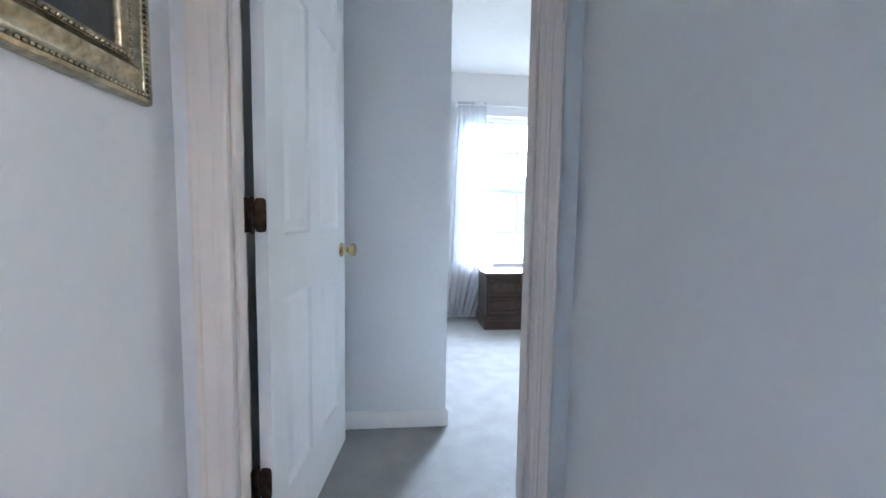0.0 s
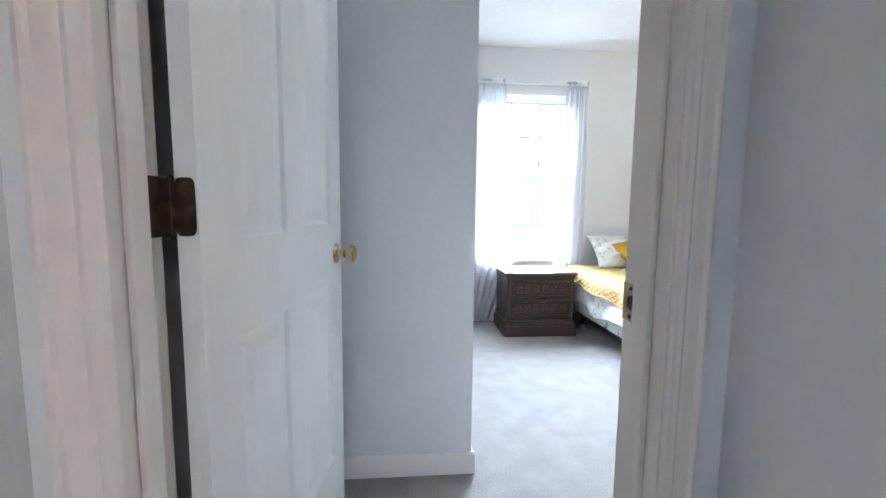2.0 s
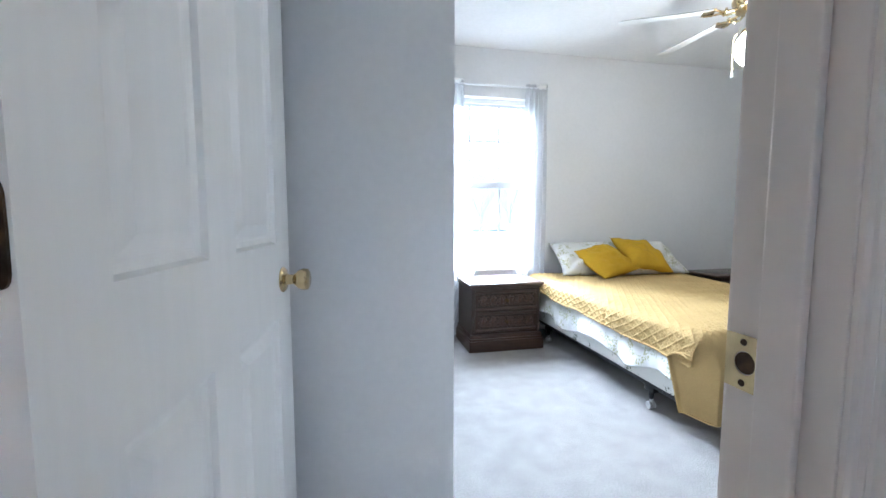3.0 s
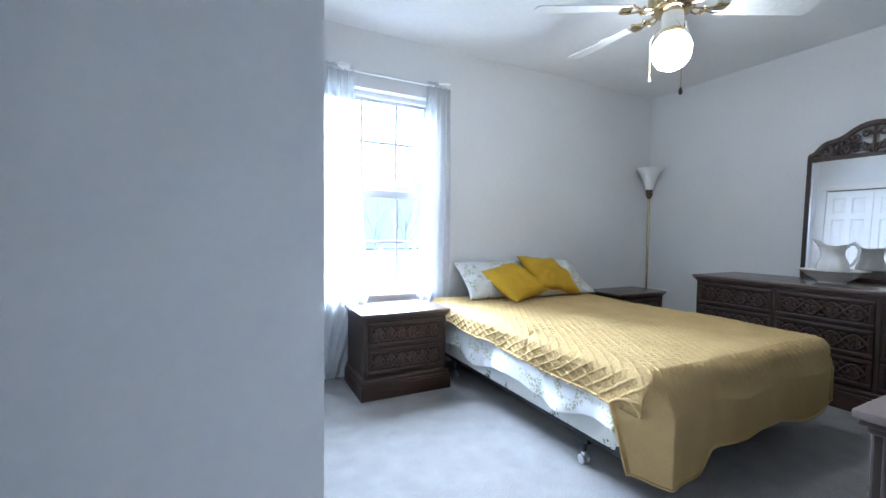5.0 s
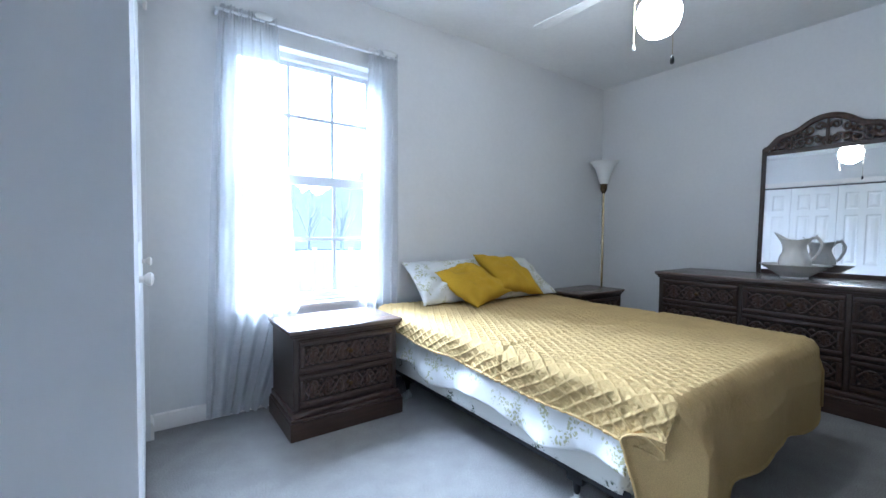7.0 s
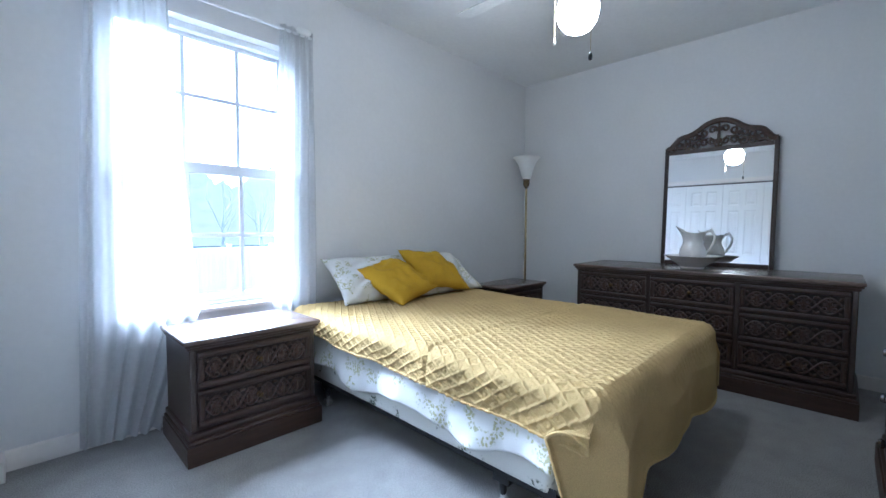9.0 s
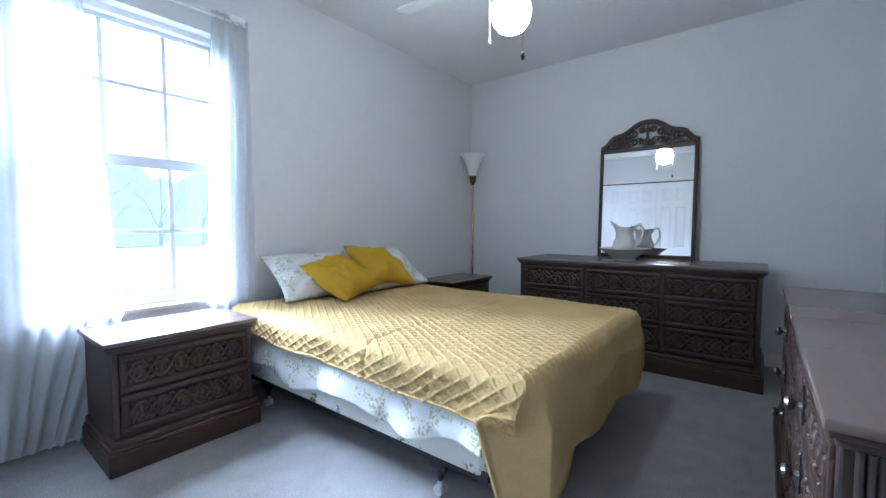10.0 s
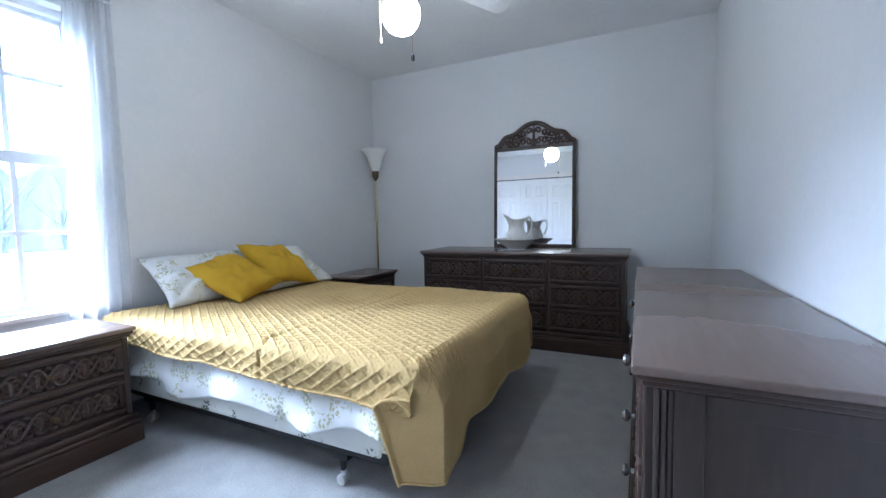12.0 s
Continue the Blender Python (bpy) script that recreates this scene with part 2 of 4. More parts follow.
box(b, (-0.4, -1.2, H), (HR + 0.12, HS, H + 0.15))
setting("ceiling", b, CEIL, "flat white painted ceiling", "ceiling")

b = B()   # window wall in four pieces round the opening
T = 0.16
box(b, (-0.2, N, 0), (WX0, N + T, H))
box(b, (WX1, N, 0), (E + 0.15, N + T, H))
box(b, (WX0, N, 0), (WX1, N + T, WZ0 - 0.02))
box(b, (WX0, N, WZ1), (WX1, N + T, H))
setting("wall_north", b, WALL, "off-white painted wall with one window", "wall")
b = B()
box(b, (E, S - 0.115, 0), (E + 0.15, N, H))
setting("wall_east", b, WALL, "off-white painted wall behind the dresser", "wall")
b = B()   # door wall, from the hall's left wall to the east wall
box(b, (HL - 0.12, HS, 0), (JL - 0.018, S, H))
box(b, (JR + 0.018, HS, 0), (E, S, H))
box(b, (JL - 0.018, HS, DH + 0.018), (JR + 0.018, S, H))
setting("wall_south", b, WALL, "off-white painted wall with the bedroom doorway", "wall")
b = B()
box(b, (HL - 0.12, CY, 0), (CX, CY + 0.11, H))
setting("wall_closet_side", b, WALL, "off-white painted end wall of the closet", "wall")
b = B()   # closet front: header and the short return by the window wall
CO0, CO1, CH = CY + 0.11, 4.98, 2.03
box(b, (CX - 0.11, CO0, CH), (CX, N, H))
box(b, (CX - 0.11, CO1, 0), (CX, N, CH))
setting("wall_closet_front", b, WALL, "off-white painted wall over the closet doors", "wall")
b = B()
box(b, (HL - 0.12, CY + 0.11, 0), (HL - 0.0, N, H))
setting("wall_closet_back", b, WALL, "plain painted back wall of the closet", "wall")
b = B()
box(b, (HL - 0.12, -1.0, 0), (HL, HS, H))
setting("wall_hall_west", b, WALL, "pale grey painted hall wall with a framed picture", "wall")
b = B()
box(b, (HL - 0.12, S, 0), (HL, CY, H))
setting("wall_entry_west", b, WALL, "plain painted wall behind the open door", "wall")
b = B()
box(b, (HR, 0.30, 0), (HR + 0.12, HS, H))
box(b, (HR, -1.0, 0), (HR + 0.12, -0.15, H))
box(b, (HR, -0.15, 2.1), (HR + 0.12, 0.30, H))
setting("wall_hall_east", b, WALL, "pale grey painted hall wall", "wall")
b = B()
box(b, (HL - 0.12, -1.12, 0), (HR + 0.12, -1.0, H))
setting("wall_hall_south", b, WALL, "plain painted wall at the hall's end", "wall")
# Unseen wall, added to throw warm sunlight in through the hall's side opening.
b = B()
box(b, (-2.0, -3.4, -1.25), (9.0, -3.2, 3.6))
setting("wall_bounce", b, CREAM, "unseen plain cream wall added to bounce warm light into the hall", "wall")


def baseboard(name, p, q, out):
    """A moulded skirting from p to q; out: the way it faces."""
    b = B()
    p, q, out = Vector((*p, 0)), Vector((*q, 0)), Vector((*out, 0))
    prof = ((0, 0), (0.014, 0), (0.014, 0.062), (0.011, 0.070), (0.010, 0.078), (0.004, 0.084), (0, 0.085))
    a = [b.verts.new(p + out * d + Vector((0, 0, z))) for d, z in prof]
    c = [b.verts.new(q + out * d + Vector((0, 0, z))) for d, z in prof]
    for i in range(len(prof) - 1):
        b.faces.new((a[i], a[i + 1], c[i + 1], c[i]))
    b.faces.new(a)
    b.faces.new(c[::-1])
    return setting(name, b, TRIM, "white painted moulded skirting board", "skirting")


baseboard("baseboard", (CX + 0.012, N), (E, N), (0, -1))
baseboard("baseboard", (E, S), (E, N), (-1, 0))
baseboard("baseboard", (JR + 0.09, S), (E, S), (0, 1))
baseboard("baseboard", (HL, CY), (CX + 0.014, CY), (0, -1))
baseboard("baseboard", (CX, CY), (CX, CO0 - 0.002), (1, 0))
baseboard("baseboard", (CX, CO1), (CX, N), (1, 0))


def casing(name, x0, x1, face, out, z1, flip):
    """One upright of the door casing, stepped like a colonial moulding; flip: the thick back band is at x0."""
    w = x1 - x0
    prof = ((0, 0), (0, 0.017), (0.10, 0.019), (0.16, 0.018), (0.22, 0.0135), (0.52, 0.0125), (0.60, 0.010), (0.70, 0.0115), (0.80, 0.0085), (0.92, 0.008), (1.0, 0.005), (1.0, 0))
    pts = [((x0 + w * u) if flip else (x1 - w * u), face + out * d) for u, d in prof]
    b = B()
    lo = [b.verts.new((x, y, 0)) for x, y in pts]
    hi = [b.verts.new((x, y, z1)) for x, y in pts]
    for i in range(len(pts) - 1):
        b.faces.new((lo[i], lo[i + 1], hi[i + 1], hi[i]))
    b.faces.new(lo)
    b.faces.new(hi[::-1])
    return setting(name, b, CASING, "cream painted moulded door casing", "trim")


casing("trim", 0.178, JL + 0.004, HS, -1, DH, True)
casing("trim", JR + 0.003, 1.028, HS, -1, DH, False)
casing("trim", JR + 0.005, JR + 0.08, S, 1, DH, False)
b = B()
box(b, (0.178, HS - 0.017, DH), (1.028, HS, DH + 0.08), 0.004)
setting("trim", b, CASING, "cream painted door head casing", "trim")
b = B()   # jambs, head and stops
box(b, (JL - 0.018, HS, 0), (JL, S, DH), 0.002)
box(b, (JL, HS + 0.03, 0), (JL + 0.011, HS + 0.072, DH), 0.003)
setting("door_jamb_hinge_side", b, CASING, "cream painted door jamb with hinges", "jamb")
b = B()
box(b, (JR, HS, 0), (JR + 0.018, S, DH), 0.002)
box(b, (JR - 0.011, HS + 0.03, 0), (JR, HS + 0.072, DH), 0.003)
setting("door_jamb_latch_side", b, CASING, "cream painted door jamb with a brass strike plate", "jamb")
b = B()
box(b, (JL, HS, DH), (JR, S, DH + 0.018), 0.002)
setting("door_jamb_head", b, CASING, "cream painted head of the door frame", "jamb")


# ---- panelled doors ----
def panelled_leaf(b, w, h, t, columns, rows, depth=0.012):
    """A moulded leaf, x 0..w, z 0..h, y 0..t: raised panels with sloped edges sunk into both faces."""
    xs = sorted({0.0, w, *[v for c in columns for v in c]})
    zs = sorted({0.0, h, *[v for r in rows for v in r]})
    cells = {(c[0], r[0]): (c, r) for c in columns for r in rows}
    for y, s in ((0.0, 1), (t, -1)):
        for i in range(len(xs) - 1):
            for j in range(len(zs) - 1):
                x0, x1, z0, z1 = xs[i], xs[i + 1], zs[j], zs[j + 1]
                if (x0, z0) in cells:
                    loops = []
                    for inset, d in ((0, 0), (0.006, depth * 0.75), (0.017, depth), (0.022, depth), (0.048, depth * 0.3)):
                        loops.append([b.verts.new(p) for p in ((x0 + inset, y + s * d, z0 + inset), (x1 - inset, y + s * d, z0 + inset), (x1 - inset, y + s * d, z1 - inset), (x0 + inset, y + s * d, z1 - inset))])
                    for a, c in zip(loops, loops[1:]):
                        for k in range(4):
                            b.faces.new((a[k], a[(k + 1) % 4], c[(k + 1) % 4], c[k]))
                    b.faces.new(loops[-1])
                else:
                    b.faces.new([b.verts.new(p) for p in ((x0, y, z0), (x1, y, z0), (x1, y, z1), (x0, y, z1))])
    for p in (((0, 0, 0), (0, t, 0), (0, t, h), (0, 0, h)), ((w, 0, 0), (w, t, 0), (w, t, h), (w, 0, h)),
              ((0, 0, 0), (w, 0, 0), (w, t, 0), (0, t, 0)), ((0, 0, h), (w, 0, h), (w, t, h), (0, t, h))):
        b.faces.new([b.verts.new(v) for v in p])
    bmesh.ops.remove_doubles(b, verts=b.verts, dist=1e-5)
    return b


# bedroom door, hinged on the hall's left, swung into the room
DW, DT = 0.755, 0.035
swing = math.degrees(math.atan2(0.744, 0.091))
door = thing("door_1", "white six-panel door standing open into the bedroom", "door",
             pose(0.302, S + 0.004, 0.012, 0, 0, swing), kind="structure")
b = B()
panelled_leaf(b, DW, 2.03, DT, ((0.105, 0.318), (0.42, 0.65)), ((0.22, 0.80), (0.98, 1.70), (1.80, 1.93)))
part("leaf", b, DOORP, door)
# round rosettes and tapered knobs on both faces
for s, y in ((-1, 0.0), (1, DT)):
    b = B()
    lathe(b, ((0.0, 0.0), (0.031, 0.0), (0.032, 0.003), (0.027, 0.008), (0.014, 0.011), (0.012, 0.026), (0.015, 0.031), (0.024, 0.040), (0.0275, 0.052), (0.026, 0.062), (0.018, 0.066), (0.0, 0.066)), 28)
    bmesh.ops.transform(b, matrix=pose(DW - 0.062, y, 0.888, 90 if s < 0 else -90), verts=b.verts)
    part("knob", b, BRASS, door, "polished brass door knob on a round rose", smooth=True)
b = B()
box(b, (DW - 0.0005, 0.006, 0.858), (DW + 0.0015, DT - 0.006, 0.918), 0.001)
part("latch_plate", b, BRASS, door)


def hinge(z, name="hinge"):
    """A butt hinge: leaf on the door's edge, leaf on the jamb, knuckle between."""
    b = B()
    out = []
    for k in range(20):
        a = 2 * math.pi * k / 20
        ex = 4
        out.append((0.0155 * math.copysign(abs(math.cos(a)) ** (2 / ex), math.cos(a)), 0.0445 * math.copysign(abs(math.sin(a)) ** (2 / 7), math.sin(a))))
    extrude(b, out, 0.003, "x")
    bmesh.ops.transform(b, matrix=Matrix.Translation((-0.0012, 0.0190, z)), verts=b.verts)
    part(name, b, BRONZE, door, "dark bronze butt hinge", smooth=True)
    b = B()
    tube(b, [(0, DT + 0.006, z - 0.045), (0, DT + 0.006, z + 0.045)], 0.0058, 12)
    for s in (-1, 1):
        tube(b, [(0, DT + 0.006, z + s * 0.045), (0, DT + 0.006, z + s * 0.049)], [0.0045, 0.003], 10)
    part("hinge_knuckle", b, BRONZE, door, smooth=True)


for z in (0.305, 1.036, 1.78):
    hinge(z)
for z in (0.305, 1.036, 1.78):
    b = B()
    box(b, (JL, S - 0.034, z + 0.012 - 0.0445), (JL + 0.0028, S - 0.001, z + 0.012 + 0.0445), 0.001)
    box(b, (JL + 0.0005, S - 0.001, z + 0.012 - 0.0445), (0.264, S + 0.003, z + 0.012 + 0.0445), 0.001)
    tagged(part("jamb_hinge_leaf", b, BRONZE), "dark bronze hinge leaf screwed to the door jamb", "hinge", "door hinges")

# strike plate on the latch jamb
strike = thing("strike_plate", "pale brass strike plate with a round latch hole", "strike plate", Matrix.Translation((JR, S - 0.022, 0.900)))
b = B()
out = [(math.cos(2 * math.pi * k / 24), math.sin(2 * math.pi * k / 24)) for k in range(24)]
rect = [(max(-0.021, min(0.021, 0.05 * c)), max(-0.031, min(0.031, 0.05 * s))) for c, s in out]
for d in (0.0, -0.0018):
    ring_a = [b.verts.new((d, y, z)) for y, z in rect]
    ring_b = [b.verts.new((d, 0.0125 * c - 0.002, 0.0135 * s)) for c, s in out]
    for i in range(24):
        j = (i + 1) % 24
        b.faces.new((ring_a[i], ring_a[j], ring_b[j], ring_b[i]))
part("plate", b, BRASS, strike)
b = B()
lathe(b, ((0.0123, 0.0), (0.0123, 0.012), (0.0, 0.012)), 20)
bmesh.ops.transform(b, matrix=Matrix.Translation((-0.0004, -0.002, 0)) @ pose(0, 0, 0, 0, 90), verts=b.verts)
part("latch_hole", b, BRONZE, strike, smooth=True)
for z in (-0.023, 0.023):
    b = B()
    lathe(b, ((0.0, 0.0), (0.0042, 0.0), (0.003, 0.0015), (0.0, 0.0018)), 12)
    bmesh.ops.transform(b, matrix=Matrix.Translation((-0.0016, 0, z)) @ pose(0, 0, 0, 0, -90), verts=b.verts)
    part("screw", b, BRONZE, strike, smooth=True)

# closet: four folding leaves with round white pulls
CW = (CO1 - CO0) / 4
for k in range(4):
    leafs = thing("closet_door", "white panelled folding closet door leaf", "closet door",
                  pose(CX - 0.018, CO0 + k * CW + 0.002, 0.012, 0, 0, 90), "closet doors")
    b = B()
    w = CW - 0.004
    panelled_leaf(b, w, CH - 0.03, 0.03, ((0.075, w / 2 - 0.035), (w / 2 + 0.035, w - 0.075)), ((0.17, 0.80), (0.95, 1.60), (1.68, 1.90)), 0.008)
    part("leaf", b, DOORP, leafs)
    if k in (1, 2):
        x = w - 0.05 if k == 1 else 0.05
    else:
        x = w / 2
    b = B()
    lathe(b, ((0.0, 0.0), (0.010, 0.0), (0.008, 0.012), (0.016, 0.020), (0.018, 0.028), (0.012, 0.034), (0.0, 0.035)), 20)
    bmesh.ops.transform(b, matrix=pose(x, 0.0, 0.86, 90), verts=b.verts)
    if k in (1, 3):
        part("pull", b, TRIM, leafs, "small round white pull", smooth=True)
    else:
        b.free()
b = B()
box(b, (CX - 0.085, CO0, CH - 0.016), (CX - 0.02, CO1, CH), 0.002)
setting("closet_track", b, DARKW, "dark metal track over the folding closet doors", "track")
b = B()
box(b, (CX, CO0, CH + 0.004), (CX + 0.016, CO1 + 0.06, CH + 0.065), 0.005)
setting("trim", b, TRIM, "white painted head trim of the closet", "trim")

# ---- window ----
win = thing("window_1", "white double-hung window with six-lite sashes", "window", Matrix.Translation((0, 0, 0)), kind="structure")
WY = N + 0.075
b = B()
for x0, x1, z0, z1 in ((WX0, WX0 + 0.03, WZ0, WZ1), (WX1 - 0.03, WX1, WZ0, WZ1), (WX0 + 0.03, WX1 - 0.03, WZ1 - 0.035, WZ1), (WX0 + 0.03, WX1 - 0.03, WZ0, WZ0 + 0.02)):
    box(b, (x0, WY - 0.005, z0), (x1, WY + 0.07, z1), 0.003)
part("window_frame", b, VINYL, win)
MEET = 1.325


def sash(z0, z1, y, bottom):
    b = B()
    x0, x1 = WX0 + 0.03, WX1 - 0.03
    for lo, hi in (((x0, z0), (x0 + 0.022, z1)), ((x1 - 0.022, z0), (x1, z1)), ((x0 + 0.022, z0), (x1 - 0.022, z0 + (0.032 if bottom else 0.048))), ((x0 + 0.022, z1 - (0.056 if bottom else 0.022)), (x1 - 0.022, z1))):
        box(b, (lo[0], y, lo[1]), (hi[0], y + 0.028, hi[1]), 0.003)
    s = part("sash", b, SASHV, win)
    b = B()
    box(b, (x0 + 0.018, y + 0.012, z0 + 0.02), (x1 - 0.018, y + 0.015, z1 - 0.02))
    p = part("pane", b, GLASS, s)
    p.visible_shadow = False
    cols = (1.578, 1.850)
    for x in cols:
        b = B()
        box(b, (x - 0.011, y + 0.004, z0 + 0.03), (x + 0.011, y + 0.011, z1 - 0.022), 0.002)
        part("muntin", b, SASHV, s)
    b = B()
    zm = 1.705 if not bottom else 0.957
    box(b, (x0 + 0.022, y + 0.003, zm - 0.011), (x1 - 0.022, y + 0.0115, zm + 0.011), 0.002)
    part("muntin", b, SASHV, s)


sash(WZ0 + 0.02, MEET + 0.02, WY, True)
sash(MEET - 0.02, WZ1 - 0.035, WY + 0.032, False)
b = B()
box(b, (WX0 - 0.02, N - 0.022, WZ0 - 0.02), (WX1 + 0.02, WY + 0.07, WZ0), 0.004)
part("window_sill", b, TRIM, win)

# curtain rod, held on the wall, with the two panels hanging from it
rod = thing("curtain_rod", "thin white curtain rod on wall brackets", "curtain rod", Matrix.Translation((0, N - 0.06, 2.140)))
b = B()
tube(b, [(1.17, 0, 0), (2.24, 0, 0)], 0.008, 10)
part("rod", b, VINYL, rod, smooth=True)
for x in (1.18, 2.23):
    b = B()
    box(b, (x - 0.006, 0, -0.012), (x + 0.006, 0.06, 0.006), 0.002)
    part("bracket", b, VINYL, rod)


def curtain(x_top, x_mid, x_low, z_low, folds, seed):
    """A gathered voile panel: folds deepen downward; edges given at the rod, at the sill and at the hem."""
    rng = random.Random(seed)
    ph = [rng.uniform(0, 6.28) for _ in range(6)]
    nu, nv = 120, 64
    b = B()

    def place(i, j):
        u, v = i / nu, j / nv
        z = 2.170 + (z_low - 2.170) * v
        if z > 0.56:
            k = (2.170 - z) / (2.170 - 0.56)
            a = x_top[0] + (x_mid[0] - x_top[0]) * k ** 0.8
            c = x_top[1] + (x_mid[1] - x_top[1]) * k ** 1.1
        else:
            k = (0.56 - z) / max(1e-6, 0.56 - z_low)
            a, c = x_mid[0] + (x_low[0] - x_mid[0]) * k, x_mid[1] + (x_low[1] - x_mid[1]) * k
        uu = u + 0.018 * math.sin(folds * 3.1 * u + ph[0]) + 0.01 * math.sin(5 * v + ph[1])
        amp = 0.010 + 0.012 * min(1, v * 1.6)
        y = amp * math.sin(2 * math.pi * folds * u + ph[2] + 0.7 * math.sin(2.4 * v + ph[3])) + 0.002 * math.sin(2 * math.pi * folds * 1.7 * u + ph[4] + 2 * v)
        head = 0.010 * math.sin(2 * math.pi * folds * 3.5 * u) * max(0, 1 - v * 14)
        return (a + (c - a) * uu, N - 0.058 + y + head, z + (0.006 * math.sin(40 * u) if v == 1 else 0))
    grid(b, nu, nv, place)
    ob = part("curtain", b, SHEER, smooth=True, angle=180)
    return tagged(ob, "sheer white voile curtain panel gathered on the rod", "curtain", "window curtains")


curtain((1.19, 1.485), (1.11, 1.60), (1.10, 1.42), 0.02, 7, 3)
curtain((2.03, 2.235), (1.965, 2.25), (1.97, 2.25), 0.06, 5, 8)
for x in (1.40, 2.16):
    b = B()
    lathe(b, ((0.006, -0.045), (0.016, -0.035), (0.019, 0.0), (0.016, 0.035), (0.006, 0.045)), 14)
    bmesh.ops.transform(b, matrix=Matrix.Translation((x, N - 0.085, 2.153)) @ pose(0, 0, 0, 0, 90), verts=b.verts)
    tagged(part("curtain_clip", b, SHADE, smooth=True), "puffed white gather of voile on the rod", "curtain clip", "rod gathers")


# ---- carved walnut furniture ----
def spiral(cx, cz, r, turns, start, sx, sz, y):
    pts = []
    for k in range(15):
        f = k / 14
        a = start + turns * 2 * math.pi * f
        rr = r * (1 - 0.80 * f)
        pts.append((cx + sx * rr * math.cos(a), y, cz + sz * rr * math.sin(a)))
    return pts


def fretwork(w, h):
    """Pierced scrolls in relief: two crossing vines with curls in every loop; x and z centred, y towards the front."""
    b = B()
    n = max(4, 2 * round(w / (h * 0.80) / 2))
    L = w / n
    amp = h * 0.40
    m = n * 10
    for s in (-1, 1):
        pts = [(-w / 2 + w * k / m, -0.004 - 0.003 * s * math.cos(math.pi * k / 10), s * amp * math.sin(math.pi * k / 10)) for k in range(m + 1)]
        tube(b, pts, 0.0052, 6)
    for k in range(n):
        cx = -w / 2 + (k + 0.5) * L
        for s in (-1, 1):
            for q in (-1, 1):
                tube(b, spiral(cx + s * L * 0.19, q * h * 0.15, min(L * 0.19, h * 0.17), 1.3, 1.2, s, -q, -0.005), [0.0062 - 0.0024 * i / 14 for i in range(15)], 6)
            tube(b, [(cx + s * L * 0.36, -0.002, s * h * 0.30), (cx + s * L * 0.43, -0.006, s * h * 0.38), (cx + s * L * 0.50, -0.003, s * h * 0.45)], [0.003, 0.0075, 0.003], 6)
            tube(b, [(cx - s * L * 0.36, -0.002, s * h * 0.30), (cx - s * L * 0.43, -0.006, s * h * 0.38), (cx - s * L * 0.50, -0.003, s * h * 0.45)], [0.003, 0.0075, 0.003], 6)
        tube(b, [(cx, -0.003, -h * 0.36), (cx, -0.008, 0), (cx, -0.003, h * 0.36)], [0.002, 0.0075, 0.002], 6)
    return b


_fret = {}


def drawer(parent, x, z, w, h, y, knob_mat, carved=True, bail=False):
    """A drawer front: moulded border, sunk field with carving, one turned knob."""
    e = 0.026
    b = B()
    for lo, hi in (((-w / 2, -h / 2), (w / 2, -h / 2 + e)), ((-w / 2, h / 2 - e), (w / 2, h / 2)), ((-w / 2, -h / 2 + e), (-w / 2 + e, h / 2 - e)), ((w / 2 - e, -h / 2 + e), (w / 2, h / 2 - e))):
        box(b, (lo[0], -0.016, lo[1]), (hi[0], 0.0, hi[1]), 0.006)
        box(b, (lo[0] + 0.006, -0.019, lo[1] + 0.006), (hi[0] - 0.006, -0.012, hi[1] - 0.006), 0.004)
    d = part("drawer", b, WOOD, parent, smooth=True, angle=20)
    d.location = (x, y, z)
    # sunk field, its colour darkened to carry the shade behind the carving
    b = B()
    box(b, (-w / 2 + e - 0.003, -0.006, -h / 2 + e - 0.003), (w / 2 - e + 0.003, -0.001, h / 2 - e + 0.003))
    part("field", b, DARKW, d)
    if carved:
        key = (round(w, 3), round(h, 3))
        if key not in _fret:
            ob = tagged(part("carving", fretwork(w - 2 * e - 0.008, h - 2 * e - 0.004), CARVE, d, smooth=True, angle=60), kind="stuff")
            ob.location = (0, -0.006, 0)
            _fret[key] = ob.data
        else:
            ob = tagged(new("carving", _fret[key]), kind="stuff")
            ob.parent = d
            ob.location = (0, -0.006, 0)
    b = B()
    if bail:
        extrude(b, [(0.020 * math.cos(a) * (1 + 0.28 * math.cos(4 * a)), 0.040 * math.sin(a) * (1 + 0.18 * math.cos(4 * a))) for a in [2 * math.pi * q / 36 for q in range(36)]], 0.004)
        bmesh.ops.transform(b, matrix=Matrix.Translation((0, -0.021, 0)), verts=b.verts)
        part("backplate", b, BLACK, d, "black pierced handle plate", smooth=True)
        b = B()
        lathe(b, ((0.0, 0.0), (0.010, 0.0), (0.007, 0.008), (0.008, 0.014), (0.016, 0.020), (0.018, 0.028), (0.012, 0.035), (0.0, 0.036)), 20)
        bmesh.ops.transform(b, matrix=Matrix.Translation((0, -0.021, 0)) @ pose(0, 0, 0, 90), verts=b.verts)
        part("knob", b, PEWTER, d, "bright pewter drawer knob", smooth=True)
    else:
        lathe(b, ((0.0, 0.0), (0.013, 0.0), (0.012, 0.003), (0.006, 0.006), (0.006, 0.014), (0.011, 0.018), (0.013, 0.024), (0.009, 0.029), (0.0, 0.030)), 18)
        bmesh.ops.transform(b, matrix=Matrix.Translation((0, -0.010, 0)) @ pose(0, 0, 0, 90), verts=b.verts)
        part("knob", b, knob_mat, d, "small dark metal drawer knob", smooth=True)
    return d


